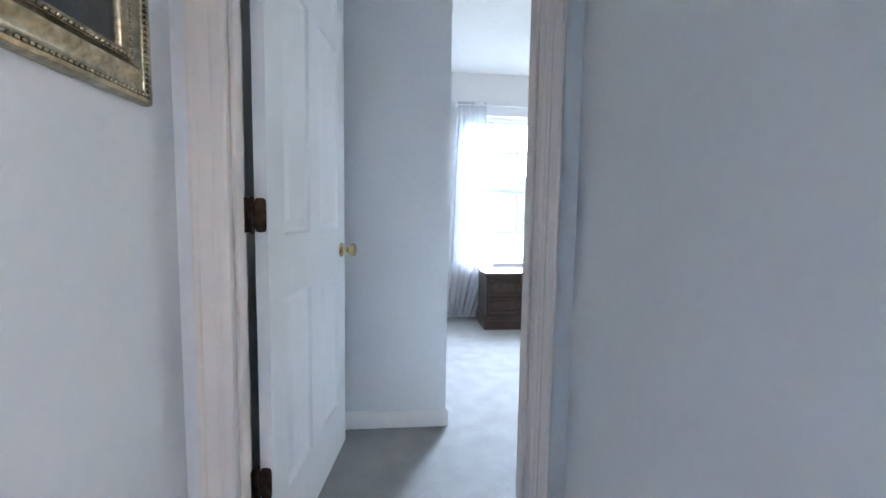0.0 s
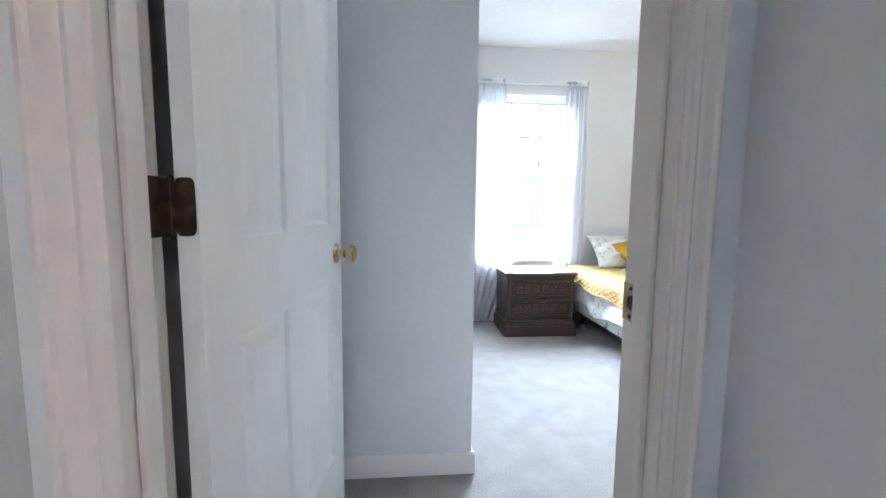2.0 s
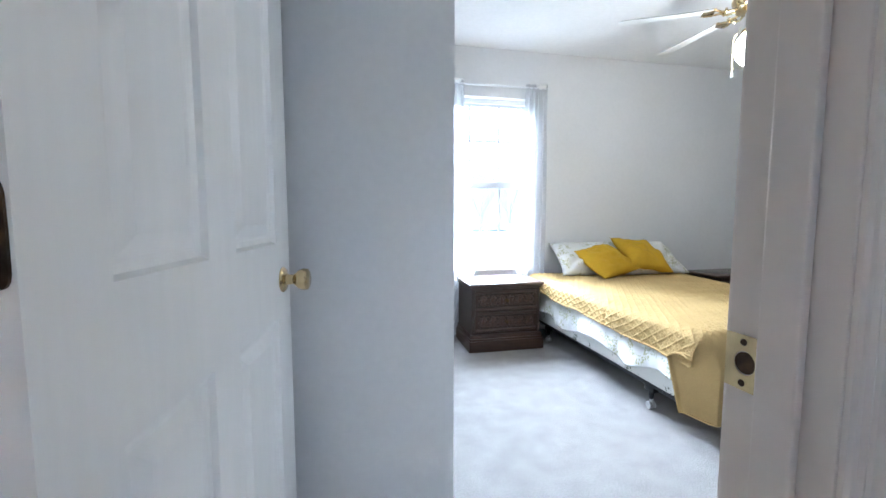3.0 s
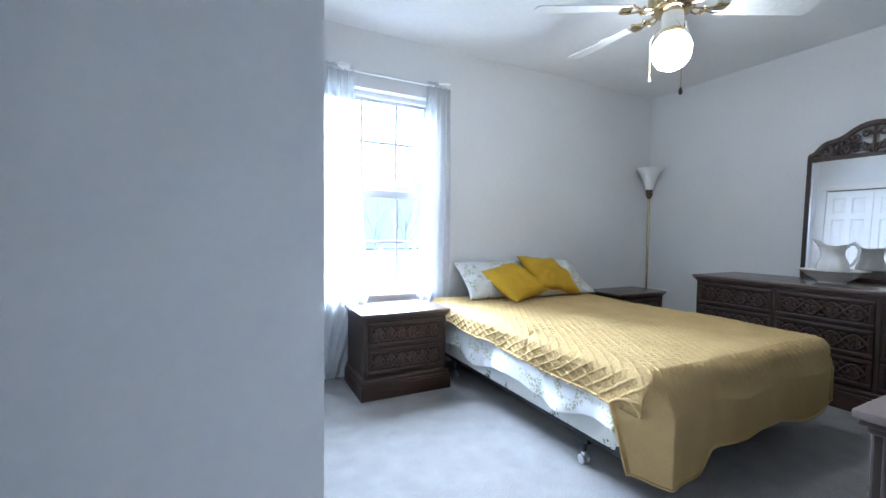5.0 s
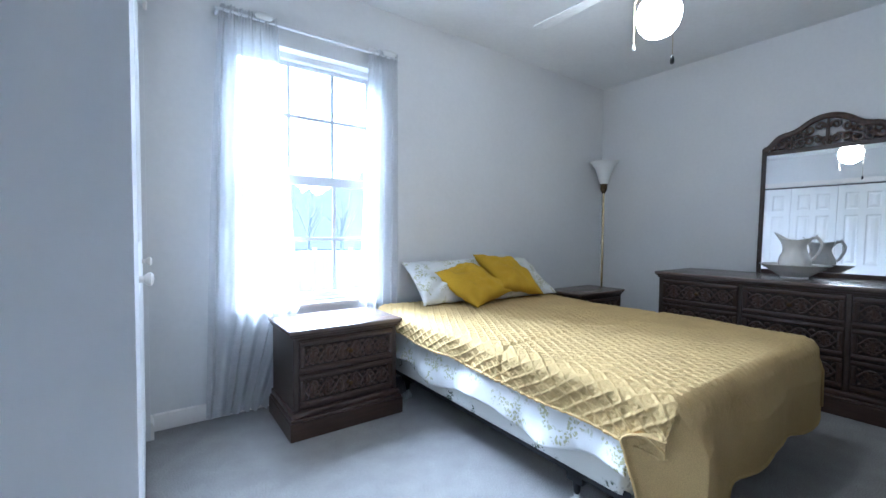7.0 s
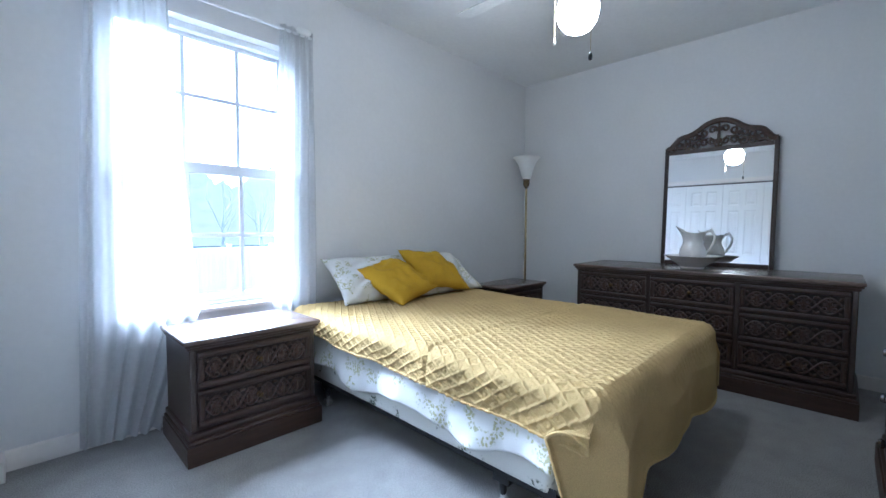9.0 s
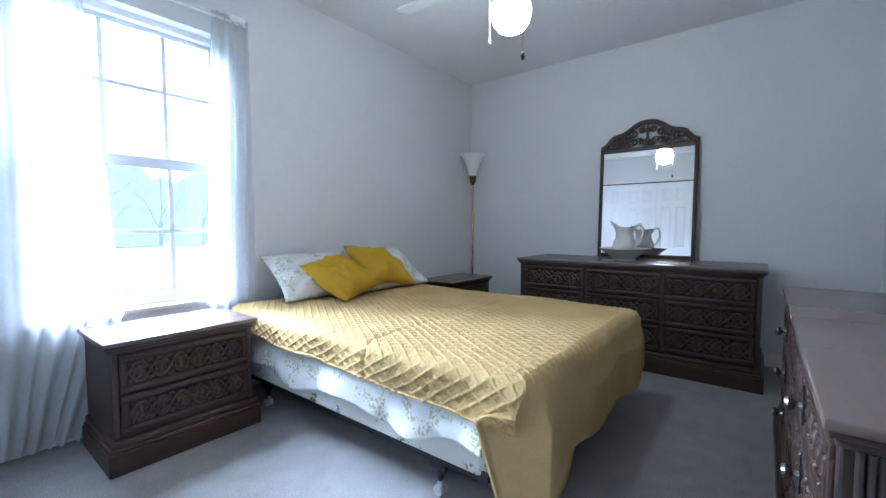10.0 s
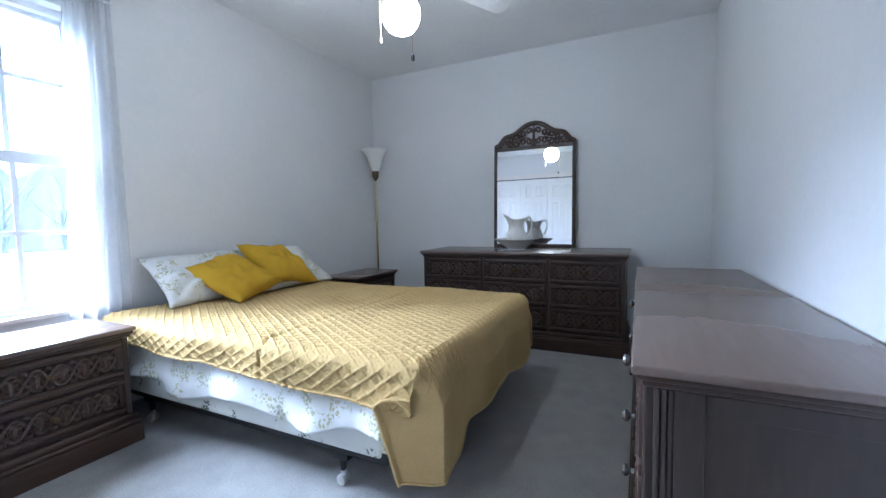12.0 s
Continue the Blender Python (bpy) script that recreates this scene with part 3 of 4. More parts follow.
def cabinet(name, label, category, m, w, d, h, cols, rows, group="", bail=False, plain_last=False, knob_mat=None, top_mat=None):
    """A chest: x 0..w, front at y 0, back at y d. Moulded top, posts, drawers in a grid, stepped plinth."""
    o = thing(name, label, category, m, group)
    k = min(1.0, h / 0.7)
    ph = 0.135 * (0.9 + 0.1 * k)
    over = 0.026
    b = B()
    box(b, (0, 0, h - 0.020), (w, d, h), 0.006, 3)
    part("top", b, top_mat or WOODTOP, o, "polished dark walnut top, paled to show reflected wall light", smooth=True, angle=20)
    b = B()
    box(b, (0.008, 0.008, h - 0.032), (w - 0.008, d, h - 0.020), 0.004)
    box(b, (0.017, 0.017, h - 0.047), (w - 0.017, d, h - 0.030), 0.006)
    part("cornice", b, WOOD, o, smooth=True, angle=20)
    b = B()
    box(b, (over, over + 0.006, ph - 0.01), (w - over, d, h - 0.040))
    part("body", b, WOODV, o)
    b = B()
    box(b, (0.002, -0.010, 0), (w - 0.002, d, ph - 0.045), 0.004)
    box(b, (0.006, -0.004, ph - 0.047), (w - 0.006, d, ph - 0.028), 0.008, 3)
    box(b, (0.013, 0.006, ph - 0.030), (w - 0.013, d, ph), 0.009, 3)
    part("plinth", b, WOOD, o, smooth=True, angle=20)
    post = 0.032
    xs0, xs1 = over, w - over
    cw = (xs1 - xs0 - post * (cols + 1) * 0.8) / cols
    zs0, zs1 = ph + 0.012, h - 0.052
    rh = (zs1 - zs0) / rows
    for c in range(cols + 1):
        x = xs0 + c * (cw + post * 0.8)
        b = B()
        box(b, (x, over - 0.004, ph), (x + post * 0.8, over + 0.012, h - 0.045), 0.006)
        part("post", b, WOODV, o, smooth=True, angle=20)
    for r in range(rows):
        for c in range(cols):
            x = xs0 + post * 0.8 + c * (cw + post * 0.8) + cw / 2
            z = zs0 + (rows - 1 - r) * rh + rh / 2
            drawer(o, x, z, cw - 0.004, rh - 0.012, over + 0.004, knob_mat or ANTIQ, True, bail)
    if bail:   # framed side panels with a reeded corner post
        for side, sg in ((over, -1), (w - over, 1)):
            b = B()
            for y0, y1, z0, z1 in ((0.075, 0.125, ph, h - 0.045), (d - 0.05, d, ph, h - 0.045), (0.125, d - 0.05, h - 0.085, h - 0.045), (0.125, d - 0.05, ph, ph + 0.04)):
                box(b, (min(side, side + sg * 0.008), y0, z0), (max(side, side + sg * 0.008), y1, z1), 0.003)
            part("side_frame", b, WOODV, o, smooth=True, angle=20)
            for y in (0.046, 0.058, 0.070):
                b = B()
                tube(b, [(side, y, ph + 0.004), (side, y, h - 0.048)], 0.006, 10)
                part("reed", b, WOODV, o, smooth=True)
    return o


cabinet("nightstand", "dark carved walnut two-drawer nightstand beside the bed", "nightstand", Matrix.Translation((1.405, 4.580, 0)), 0.612, 0.42, 0.530, 1, 2, "nightstands")
cabinet("nightstand", "dark carved walnut nightstand in the room's corner", "nightstand", Matrix.Translation((3.61, 4.56, 0)), 0.615, 0.36, 0.530, 1, 2, "nightstands")
cabinet("dresser", "long dark walnut dresser with nine carved drawers", "dresser", pose(3.992, 4.195, 0, 0, 0, -90), 1.615, 0.60, 0.727, 3, 3)
for x, w in ((1.812, 0.885), (2.700, 0.815)):
    cabinet("chest", "low dark walnut chest of drawers along the wall", "chest of drawers", pose(x + w, 2.535, 0, 0, 0, 180), w, 0.485, 0.700, 1, 3, "low chests", bail=True)

# ---- mirror on the dresser ----
MY0, MY1 = 3.012, 3.730
mw = MY1 - MY0
mir = thing("mirror", "arched walnut mirror with a pierced scrollwork crest on the dresser", "mirror", pose(4.578, (MY0 + MY1) / 2, 0.727, 0, 2.5, 0))


def crest(u):
    """Height of the arched top above the shoulders at u from -1 to 1."""
    return float(np.interp(abs(u), (0, 0.1, 0.2, 0.3, 0.41, 0.5, 0.6, 0.68, 0.76, 0.83, 0.9, 0.95, 1.0),
                           (0.180, 0.177, 0.166, 0.146, 0.116, 0.098, 0.088, 0.084, 0.072, 0.044, 0.014, 0.003, 0.0)))


hm = 0.912   # shoulders
rail = 0.028
b = B()
for s in (-1, 1):
    b = B()
    box(b, (-0.014, s * mw / 2 - (rail if s > 0 else 0), 0), (0.014, s * mw / 2 + (rail if s < 0 else 0), hm + 0.01), 0.006)
    box(b, (-0.018, s * (mw / 2 - 0.010) - 0.005, 0.02), (-0.010, s * (mw / 2 - 0.010) + 0.005, hm - 0.01), 0.003)
    part("stile", b, WOODV, mir, smooth=True, angle=20)
b = B()
box(b, (-0.014, -mw / 2 + rail, 0.0), (0.014, mw / 2 - rail, 0.03), 0.006)
part("bottom_rail", b, WOOD, mir, smooth=True, angle=20)
b = B()
box(b, (-0.014, -mw / 2 + rail, hm - 0.048), (0.012, mw / 2 - rail, hm - 0.016), 0.006)
part("top_rail", b, WOOD, mir, smooth=True, angle=20)
b = B()
top = [(-0.002, -mw / 2 + 0.012 + (mw - 0.024) * k / 60, hm + crest(-1 + 2 * k / 60)) for k in range(61)]
tube(b, top, 0.0205, 8)
part("crest_rail", b, CARVE, mir, smooth=True)
b = B()
for s in (-1, 1):
    for q, cx in enumerate((0.040, 0.098, 0.155, 0.208, 0.255, 0.295)):
        room = crest(2 * cx / mw) + 0.012
        r = min(0.034, room * 0.42)
        for cz, sg in ((room * 0.27, 1), (room * 0.72, -1)) if room > 0.10 else ((room * 0.5, 1),):
            rr0 = r * (0.85 if room > 0.10 else 1.0)
            st = 0.4 if (q % 2) else 2.7
            pts = [(-0.002, s * (cx + rr * math.cos(a)), hm - 0.022 + cz + sg * rr * math.sin(a)) for rr, a in [(rr0 * (1 - 0.72 * w / 16), st + w / 16 * 7.4) for w in range(17)]]
            tube(b, pts, [0.0105 - 0.0035 * w / 16 for w in range(17)], 6)
    tube(b, [(-0.002, s * 0.01, hm - 0.02), (-0.002, s * 0.05, hm + 0.055), (-0.002, s * 0.11, hm + 0.045), (-0.002, s * 0.18, hm + 0.03), (-0.002, s * 0.25, hm + 0.012), (-0.002, s * 0.31, hm - 0.015)], 0.007, 6)
tube(b, [(-0.002, 0, hm - 0.02), (-0.002, 0.0, hm + 0.06), (-0.002, 0.0, hm + 0.175)], [0.008, 0.011, 0.005], 8)
tagged(part("scrollwork", b, CARVE, mir, "pierced walnut scrollwork", smooth=True, angle=60), kind="stuff")
b = B()
box(b, (-0.004, -mw / 2 + rail - 0.004, 0.026), (0.004, mw / 2 - rail + 0.004, hm - 0.04))
part("glass", b, MIRROR, mir, "clear silvered mirror glass")
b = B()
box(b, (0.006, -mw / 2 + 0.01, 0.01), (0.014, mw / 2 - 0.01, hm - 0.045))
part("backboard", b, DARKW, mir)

# ---- pitcher and wash bowl on the dresser ----
BX, BY = 4.27, 3.435
b = B()
lathe(b, ((0.0, 0.0), (0.072, 0.0), (0.075, 0.006), (0.070, 0.012), (0.085, 0.020), (0.118, 0.044), (0.128, 0.047), (0.145, 0.066), (0.152, 0.068), (0.172, 0.086), (0.180, 0.087), (0.182, 0.091), (0.176, 0.092), (0.140, 0.072), (0.105, 0.042), (0.0, 0.022)), 48)
ob = part("wash_bowl", b, CHINA, smooth=True)
ob.location = (BX, BY, 0.727)
tagged(ob, "wide white ironstone wash bowl with a ribbed rim", "bowl")
jug = thing("pitcher", "white ironstone pitcher standing in the wash bowl", "pitcher", pose(BX, BY, 0.727 + 0.0225, 0, 0, 90))
prof = ((0.0, 0.0), (0.060, 0.0), (0.064, 0.01), (0.090, 0.045), (0.098, 0.075), (0.092, 0.105), (0.074, 0.135), (0.066, 0.160), (0.070, 0.185), (0.080, 0.208), (0.086, 0.220), (0.083, 0.221), (0.066, 0.185), (0.060, 0.160), (0.0, 0.10))


def lip(a, i):
    if i < 7 or i > 12:
        return (0.0025 * math.cos(8 * a), 0) if 2 < i < 7 else (0, 0)
    g = math.exp(-((a if a < math.pi else a - 2 * math.pi) / 0.5) ** 2)
    f = (i - 6) / 6 if i < 11 else (13 - i) / 2
    return (0.045 * g * min(1, f) + 0.004 * math.cos(6 * a) * f, 0.035 * g * min(1, f) - 0.008 * (1 - math.cos(2 * a)) * f)


b = B()
lathe(b, prof, 48, lip)
jb = part("jug_body", b, CHINA, jug, smooth=True)
jb.scale = (0.86, 0.86, 1.08)
b = B()
tube(b, [(-0.068, 0, 0.190), (-0.100, 0, 0.222), (-0.130, 0, 0.222), (-0.150, 0, 0.190), (-0.142, 0, 0.145), (-0.115, 0, 0.105), (-0.088, 0, 0.085)], [0.007, 0.009, 0.010, 0.010, 0.009, 0.009, 0.007], 10)
tube(b, [(-0.118, 0, 0.226), (-0.125, 0, 0.240)], [0.007, 0.003], 8)
jh = part("handle", b, CHINA, jug, smooth=True)
jh.scale = (0.86, 0.86, 1.08)

# ---- torchiere in the corner ----
lamp = thing("floor_lamp", "unlit brass torchiere with a frosted glass bowl", "floor lamp", Matrix.Translation((4.412, 4.91, 0)) @ Matrix.Diagonal((1, 1, 1.027, 1)))
b = B()
lathe(b, ((0.0, 0.0), (0.125, 0.0), (0.127, 0.008), (0.115, 0.018), (0.05, 0.028), (0.022, 0.045), (0.0, 0.05)), 32)
part("base", b, BRASS, lamp, smooth=True)
b = B()
lathe(b, ((0.0, 0.03), (0.0105, 0.03), (0.0105, 0.70), (0.013, 0.702), (0.013, 0.715), (0.0105, 0.717), (0.0105, 1.36), (0.0, 1.36)), 20)
part("pole", b, BRASS, lamp, smooth=True)
b = B()
lathe(b, ((0.0, 1.355), (0.012, 1.355), (0.028, 1.385), (0.032, 1.40), (0.030, 1.43), (0.036, 1.434), (0.034, 1.442), (0.0, 1.442)), 24)
part("socket_cup", b, ANTIQ, lamp, smooth=True)
b = B()
lathe(b, ((0.033, 1.440), (0.048, 1.475), (0.062, 1.53), (0.082, 1.585), (0.112, 1.63), (0.130, 1.643), (0.131, 1.648), (0.126, 1.648), (0.104, 1.625), (0.076, 1.58), (0.056, 1.52), (0.028, 1.446)), 40)
part("shade", b, SHADE, lamp, "white frosted glass bowl shade", smooth=True)

# ---- ceiling fan ----
FX, FY = 2.742, 3.575
fan = thing("ceiling_fan", "brass and white ceiling fan with one lit globe", "ceiling fan", Matrix.Translation((FX, FY, 0)))
b = B()
lathe(b, ((0.0, H), (0.07, H), (0.072, H - 0.02), (0.045, H - 0.05), (0.0, H - 0.055)), 28)
part("canopy", b, BRASS, fan, smooth=True)
b = B()
lathe(b, ((0.0, 2.43), (0.014, 2.43), (0.014, 2.31), (0.0, 2.31)), 16)
part("downrod", b, BRASS, fan, smooth=True)
b = B()
lathe(b, ((0.0, 2.325), (0.06, 2.325), (0.105, 2.30), (0.118, 2.27), (0.116, 2.225), (0.10, 2.205), (0.105, 2.195), (0.095, 2.18), (0.06, 2.165), (0.0, 2.165)), 36)
part("motor", b, BRASS, fan, "polished brass fan motor", smooth=True)
b = B()
lathe(b, ((0.0, 2.168), (0.050, 2.168), (0.052, 2.14), (0.050, 2.075), (0.0, 2.072)), 28)
part("switch_cup", b, FANWHITE, fan, "white switch housing", smooth=True)
b = B()
lathe(b, ((0.0, 2.078), (0.060, 2.078), (0.064, 2.07), (0.062, 2.058), (0.056, 2.054), (0.0, 2.054)), 32, lambda a, i: (0.002 * math.cos(24 * a), 0) if 0 < i < 5 else (0, 0))
part("gallery", b, BRASS, fan, "ribbed brass globe holder", smooth=True)
b = B()
lathe(b, ((0.043, 2.066), (0.060, 2.056), (0.080, 2.032), (0.092, 1.996), (0.092, 1.966), (0.082, 1.930), (0.060, 1.901), (0.032, 1.887), (0.0, 1.884)), 40)
part("globe", b, GLOBE, fan, "glowing opal glass globe", smooth=True, angle=180)
for k in range(6):
    ang = 90 + 60 * k
    m = pose(0, 0, 2.185, 0, 0, ang)
    b = B()
    for s in (-1, 1):
        tube(b, [(0.09, s * 0.012, 0.0), (0.13, s * 0.03, -0.006), (0.17, s * 0.012, 0.0), (0.21, s * 0.035, 0.004), (0.25, s * 0.04, 0.006)], 0.006, 8)
        tube(b, [(0.15, s * 0.02 + s * 0.012 * math.cos(q), 0.012 * math.sin(q)) for q in [i * 0.6 for i in range(11)]], 0.004, 6)
    box(b, (0.20, -0.045, 0.005), (0.26, 0.045, 0.009), 0.003)
    bmesh.ops.transform(b, matrix=m, verts=b.verts)
    part("blade_iron", b, BRASS, fan, "ornate brass blade bracket", smooth=True)
    b = B()
    out = []
    L0, L1, w0, w1 = 0.205, 0.70, 0.052, 0.066
    for q in range(9):
        a = -math.pi / 2 + math.pi * q / 8
        out.append((L1 - 0.03 + 0.03 * math.cos(a), w1 * math.sin(a)))
    out += [(L0 + 0.02, w0), (L0, w0 * 0.6), (L0, -w0 * 0.6), (L0 + 0.02, -w0)]
    extrude(b, out, 0.006, "z")
    bmesh.ops.transform(b, matrix=m @ pose(0, 0, 0.013, -13), verts=b.verts)
    part("blade", b, FANWHITE, fan, "white fan blade")
for (x, y, z, light) in ((-0.052, 0.085, 1.855, True), (-0.045, -0.085, 1.745, False)):
    b = B()
    tube(b, [(x * 0.8, y * 0.6, 2.10), (x, y, 2.05), (x, y, z)], 0.0013, 5)
    part("pull_chain", b, BRASS, fan)
    b = B()
    lathe(b, ((0.0, 0.016), (0.003, 0.014), (0.006, 0.0), (0.008, -0.012), (0.004, -0.018), (0.0, -0.018)) if light else ((0.0, 0.02), (0.005, 0.016), (0.009, 0.0), (0.008, -0.014), (0.0, -0.02)), 14)
    bmesh.ops.transform(b, matrix=Matrix.Translation((x, y, z)), verts=b.verts)
    part("pull_fob", b, FANWHITE if light else BLACK, fan, "white pull fob" if light else "dark wooden pull fob", smooth=True)

# ---- bed ----
BX0, BX1, BY0, BY1 = 2.10, 3.385, 3.145, 5.05
fr = thing("bedstead", "black steel bed frame on clear casters", "bed frame", Matrix.Translation((0, 0, 0)))
for x in (BX0 + 0.005, BX1 - 0.045):
    b = B()
    box(b, (x, BY0 + 0.15, 0.135), (x + 0.04, BY1, 0.14), 0.001)
    box(b, (x if x < 3 else x + 0.036, BY0 + 0.15, 0.135), (x + 0.004 if x < 3 else x + 0.04, BY1, 0.178), 0.001)
    part("side_rail", b, BLACK, fr)
for y in (3.515, 4.72):
    b = B()
    box(b, (BX0 + 0.05, y - 0.02, 0.128), (BX1 - 0.05, y + 0.02, 0.134), 0.001)
    part("cross_rail", b, BLACK, fr)
    for x in (BX0 + 0.02, BX1 - 0.06):
        b = B()
        box(b, (x - 0.004, y - 0.035, 0.10), (x + 0.034, y + 0.035, 0.134), 0.004)
        lathe_pts = [(x + 0.015, y, 0.10), (x + 0.015, y, 0.055)]
        tube(b, lathe_pts, [0.017, 0.011], 12)
        part("leg", b, BLACK, fr, smooth=True)
        b = B()
        for dx in (-0.011, 0.011):
            lathe_b = B()
            lathe(lathe_b, ((0.0, -0.008), (0.018, -0.008), (0.021, -0.004), (0.021, 0.004), (0.018, 0.008), (0.0, 0.008)), 20)
            bmesh.ops.transform(lathe_b, matrix=Matrix.Translation((x + 0.015 + dx, y, 0.021)) @ pose(0, 0, 0, 0, 90), verts=lathe_b.verts)
            tmp = bpy.data.meshes.new("t")
            lathe_b.to_mesh(tmp)
            lathe_b.free()
            b.from_mesh(tmp)
            bpy.data.meshes.remove(tmp)
        box(b, (x + 0.011, y - 0.012, 0.03), (x + 0.021, y + 0.012, 0.06), 0.003)
        part("caster", b, CASTER, fr, "pale plastic twin-wheel caster", smooth=True)

spring = thing("box_spring", "floral covered box spring on the steel frame", "box spring", Matrix.Translation((0, 0, 0)))
b = B()
box(b, (BX0, BY0 + 0.16, 0.142), (BX1, BY1, 0.325), 0.03, 4)
part("cover", b, TICKING, spring, smooth=True)
matt = thing("mattress", "full-size mattress under the quilt", "mattress", Matrix.Translation((0, 0, 0)))
b = B()
box(b, (BX0 + 0.005, BY0 + 0.11, 0.327), (BX1 - 0.005, BY1, 0.508), 0.05, 5)
part("ticking", b, FLORAL, matt, smooth=True)


def noise2(x, y, f, seed=0.0):
    return noise.noise(Vector((x * f, y * f, seed)))


b = B()   # sheet: hangs over the left side, its hem loose and wavy


def sheet_at(i, j):
    u, v = i / 150, j / 26
    y = BY0 + 0.135 + (BY1 - 0.16 - BY0) * u
    drop = 0.30 + 0.035 * noise2(y, 0, 3.0, 4) + 0.03 * math.sin(y * 9) 
    drop = max(0.2, drop - 0.02)
    z = 0.515 - drop * v
    low = max(0.0, (v - 0.42) / 0.58)
    out = 0.008 + 0.03 * low * (0.7 + 0.8 * noise2(y, z, 5.0, 2)) + 0.018 * low * math.sin(y * 17 + 3 * v + 2.0 * noise2(y, 0, 2.5, 8)) + 0.010 * min(1, v * 3) * noise2(y * 1.0, z * 0.6, 14.0, 6)
    if v < 0.12:
        out -= 0.05 * (1 - v / 0.12) ** 2
    return (BX0 - out, y, z)


grid(b, 150, 26, sheet_at)
ob = part("bed_sheet", b, FLORAL, smooth=True, angle=180)
ob.modifiers.new("thick", "SOLIDIFY").thickness = 0.002
tagged(ob, "white floral cotton sheet hanging loose below the quilt", "bed sheet")

# quilt: one sheet over the top, rolled over both sides and the foot, with raised diamond quilting
QZ = 0.528
QL, QR, QF, QH = 0.135, 0.13, 0.332, 4.98
step = 0.004


def roll(s, r):
    """How far a cloth goes out and down, s past the edge, round a radius r."""
    if s <= 0:
        return 0.0, 0.0
    a = s / r
    if a < math.pi / 2:
        return r * math.sin(a), r * (1 - math.cos(a))
    return r, r + (s - r * math.pi / 2)


def quilt_mesh():
    x0, x1, y0, y1 = BX0 + 0.012, BX1 - 0.015, BY0 + 0.035, QH
    ss = np.arange(x0 - QL - 0.03, x1 + QR + 0.03, step)
    ts = np.arange(y0 - QF - 0.03, y1, step)
    verts = []
    p = 0.044
    for s in ss:
        for t in ts:
            hem = 0.012 * noise2(s, t, 6, 9)
            ol, dl = roll((x0 - s) * (1 - 0.20 * (t - 3.95)), 0.05)
            orr, dr = roll(s - x1, 0.05)
            of, df = roll(y0 - t, 0.055)
            e = max(0.0, min(1.0, (2.46 - s) / 0.16))
            lobe = 0.97 + 0.24 * e * e * (3 - 2 * e) + 0.055 * math.sin(s * 8.5 + 0.6)
            df *= lobe if df > 0.06 else 1 + (lobe - 1) * df / 0.06
            side = max(dl, dr)
            k = min(1.0, df / 0.14)
            out_x = (-ol + orr) * (1 - k) + k * (0.55 * min(0.0, s - x0) + 0.05 * max(0.0, s - x1))
            x = min(max(s, x0), x1) + out_x
            y = max(t, y0) - of
            down = math.sqrt(side * side * (1 - k) ** 2 + df * df)
            y += k * (0.016 * math.sin(s * 11.0 + 1.1) + 0.016 * noise2(s, 0.2 * t, 4.5, 1) + 0.022 * math.exp(-((s - 2.44) / 0.06) ** 2)) - 0.03 * k * k
            y += k * min(1.0, max(0.0, (x0 - s) / QL)) * (0.20 - 0.35 * max(0.0, df - 0.14))
            x -= (1 - k) * min(1, dl / 0.1) * (0.004 + 0.010 * math.sin(t * 10.5) + 0.010 * noise2(t, s, 4, 5))
            z = QZ - down + hem * min(1, down / 0.1)
            z += 0.007 * noise2(s, t, 2.2, 3) + 0.005 * noise2(s, t, 7, 6)
            # quilting
            a, c = (s * 1.0 + t * 0.62) / p, (s * 1.0 - t * 0.62) / p
            wob = 0.05 * noise2(s, t, 16, 7)
            fa, fc = (a + wob) % 1, (c - wob) % 1
            da, dc = min(fa, 1 - fa), min(fc, 1 - fc)
            line = max(math.exp(-(da / 0.115) ** 2), math.exp(-(dc / 0.115) ** 2))
            inner = max(abs(fa - 0.5), abs(fc - 0.5))
            ring = math.exp(-((inner - 0.20) / 0.06) ** 2)
            flat = 1 - 0.85 * min(1, df / 0.12)
            rel = (0.0086 * line + 0.0052 * ring + 0.0030 * noise2(s, t, 60, 2)) * flat
            crease = -0.008 * math.exp(-((t - 3.84 - 0.012 * math.sin(s * 6)) / 0.012) ** 2)
            rel += crease
            if side > 0.03 or df > 0.03:
                w = min(1, down / 0.06)
                if df > side:
                    y -= rel * w
                else:
                    x -= (rel if s < x0 else -rel) * w
                z += rel * (1 - w)
            else:
                z += rel
            verts.append((x, y, z))
    n, m = len(ss), len(ts)
    idx = np.arange(n * m).reshape(n, m)
    faces = np.stack([idx[:-1, :-1], idx[1:, :-1], idx[1:, 1:], idx[:-1, 1:]], -1).reshape(-1, 4).tolist()
    me = bpy.data.meshes.new("quilt")
    me.from_pydata(verts, [], faces)
    me.materials.append(QUILT)
    for f in me.polygons:
        f.use_smooth = True
    return me, n, m, ss, ts


me, qn, qm, qs, qt = quilt_mesh()
quilt = new("quilt", me)
tagged(quilt, "yellow quilted bedspread with raised diamonds over the bed", "quilt")
b = B()   # corded hem along the three hanging edges
co = [me.vertices[i].co.copy() for i in ([0 * qm + j for j in range(qm - 1, -1, -3)] + [i * qm for i in range(0, qn, 3)] + [(qn - 1) * qm + j for j in range(0, qm, 3)])]
tube(b, co, 0.0058, 6)
part("hem", b, QUILT, quilt, "corded yellow hem", smooth=True)


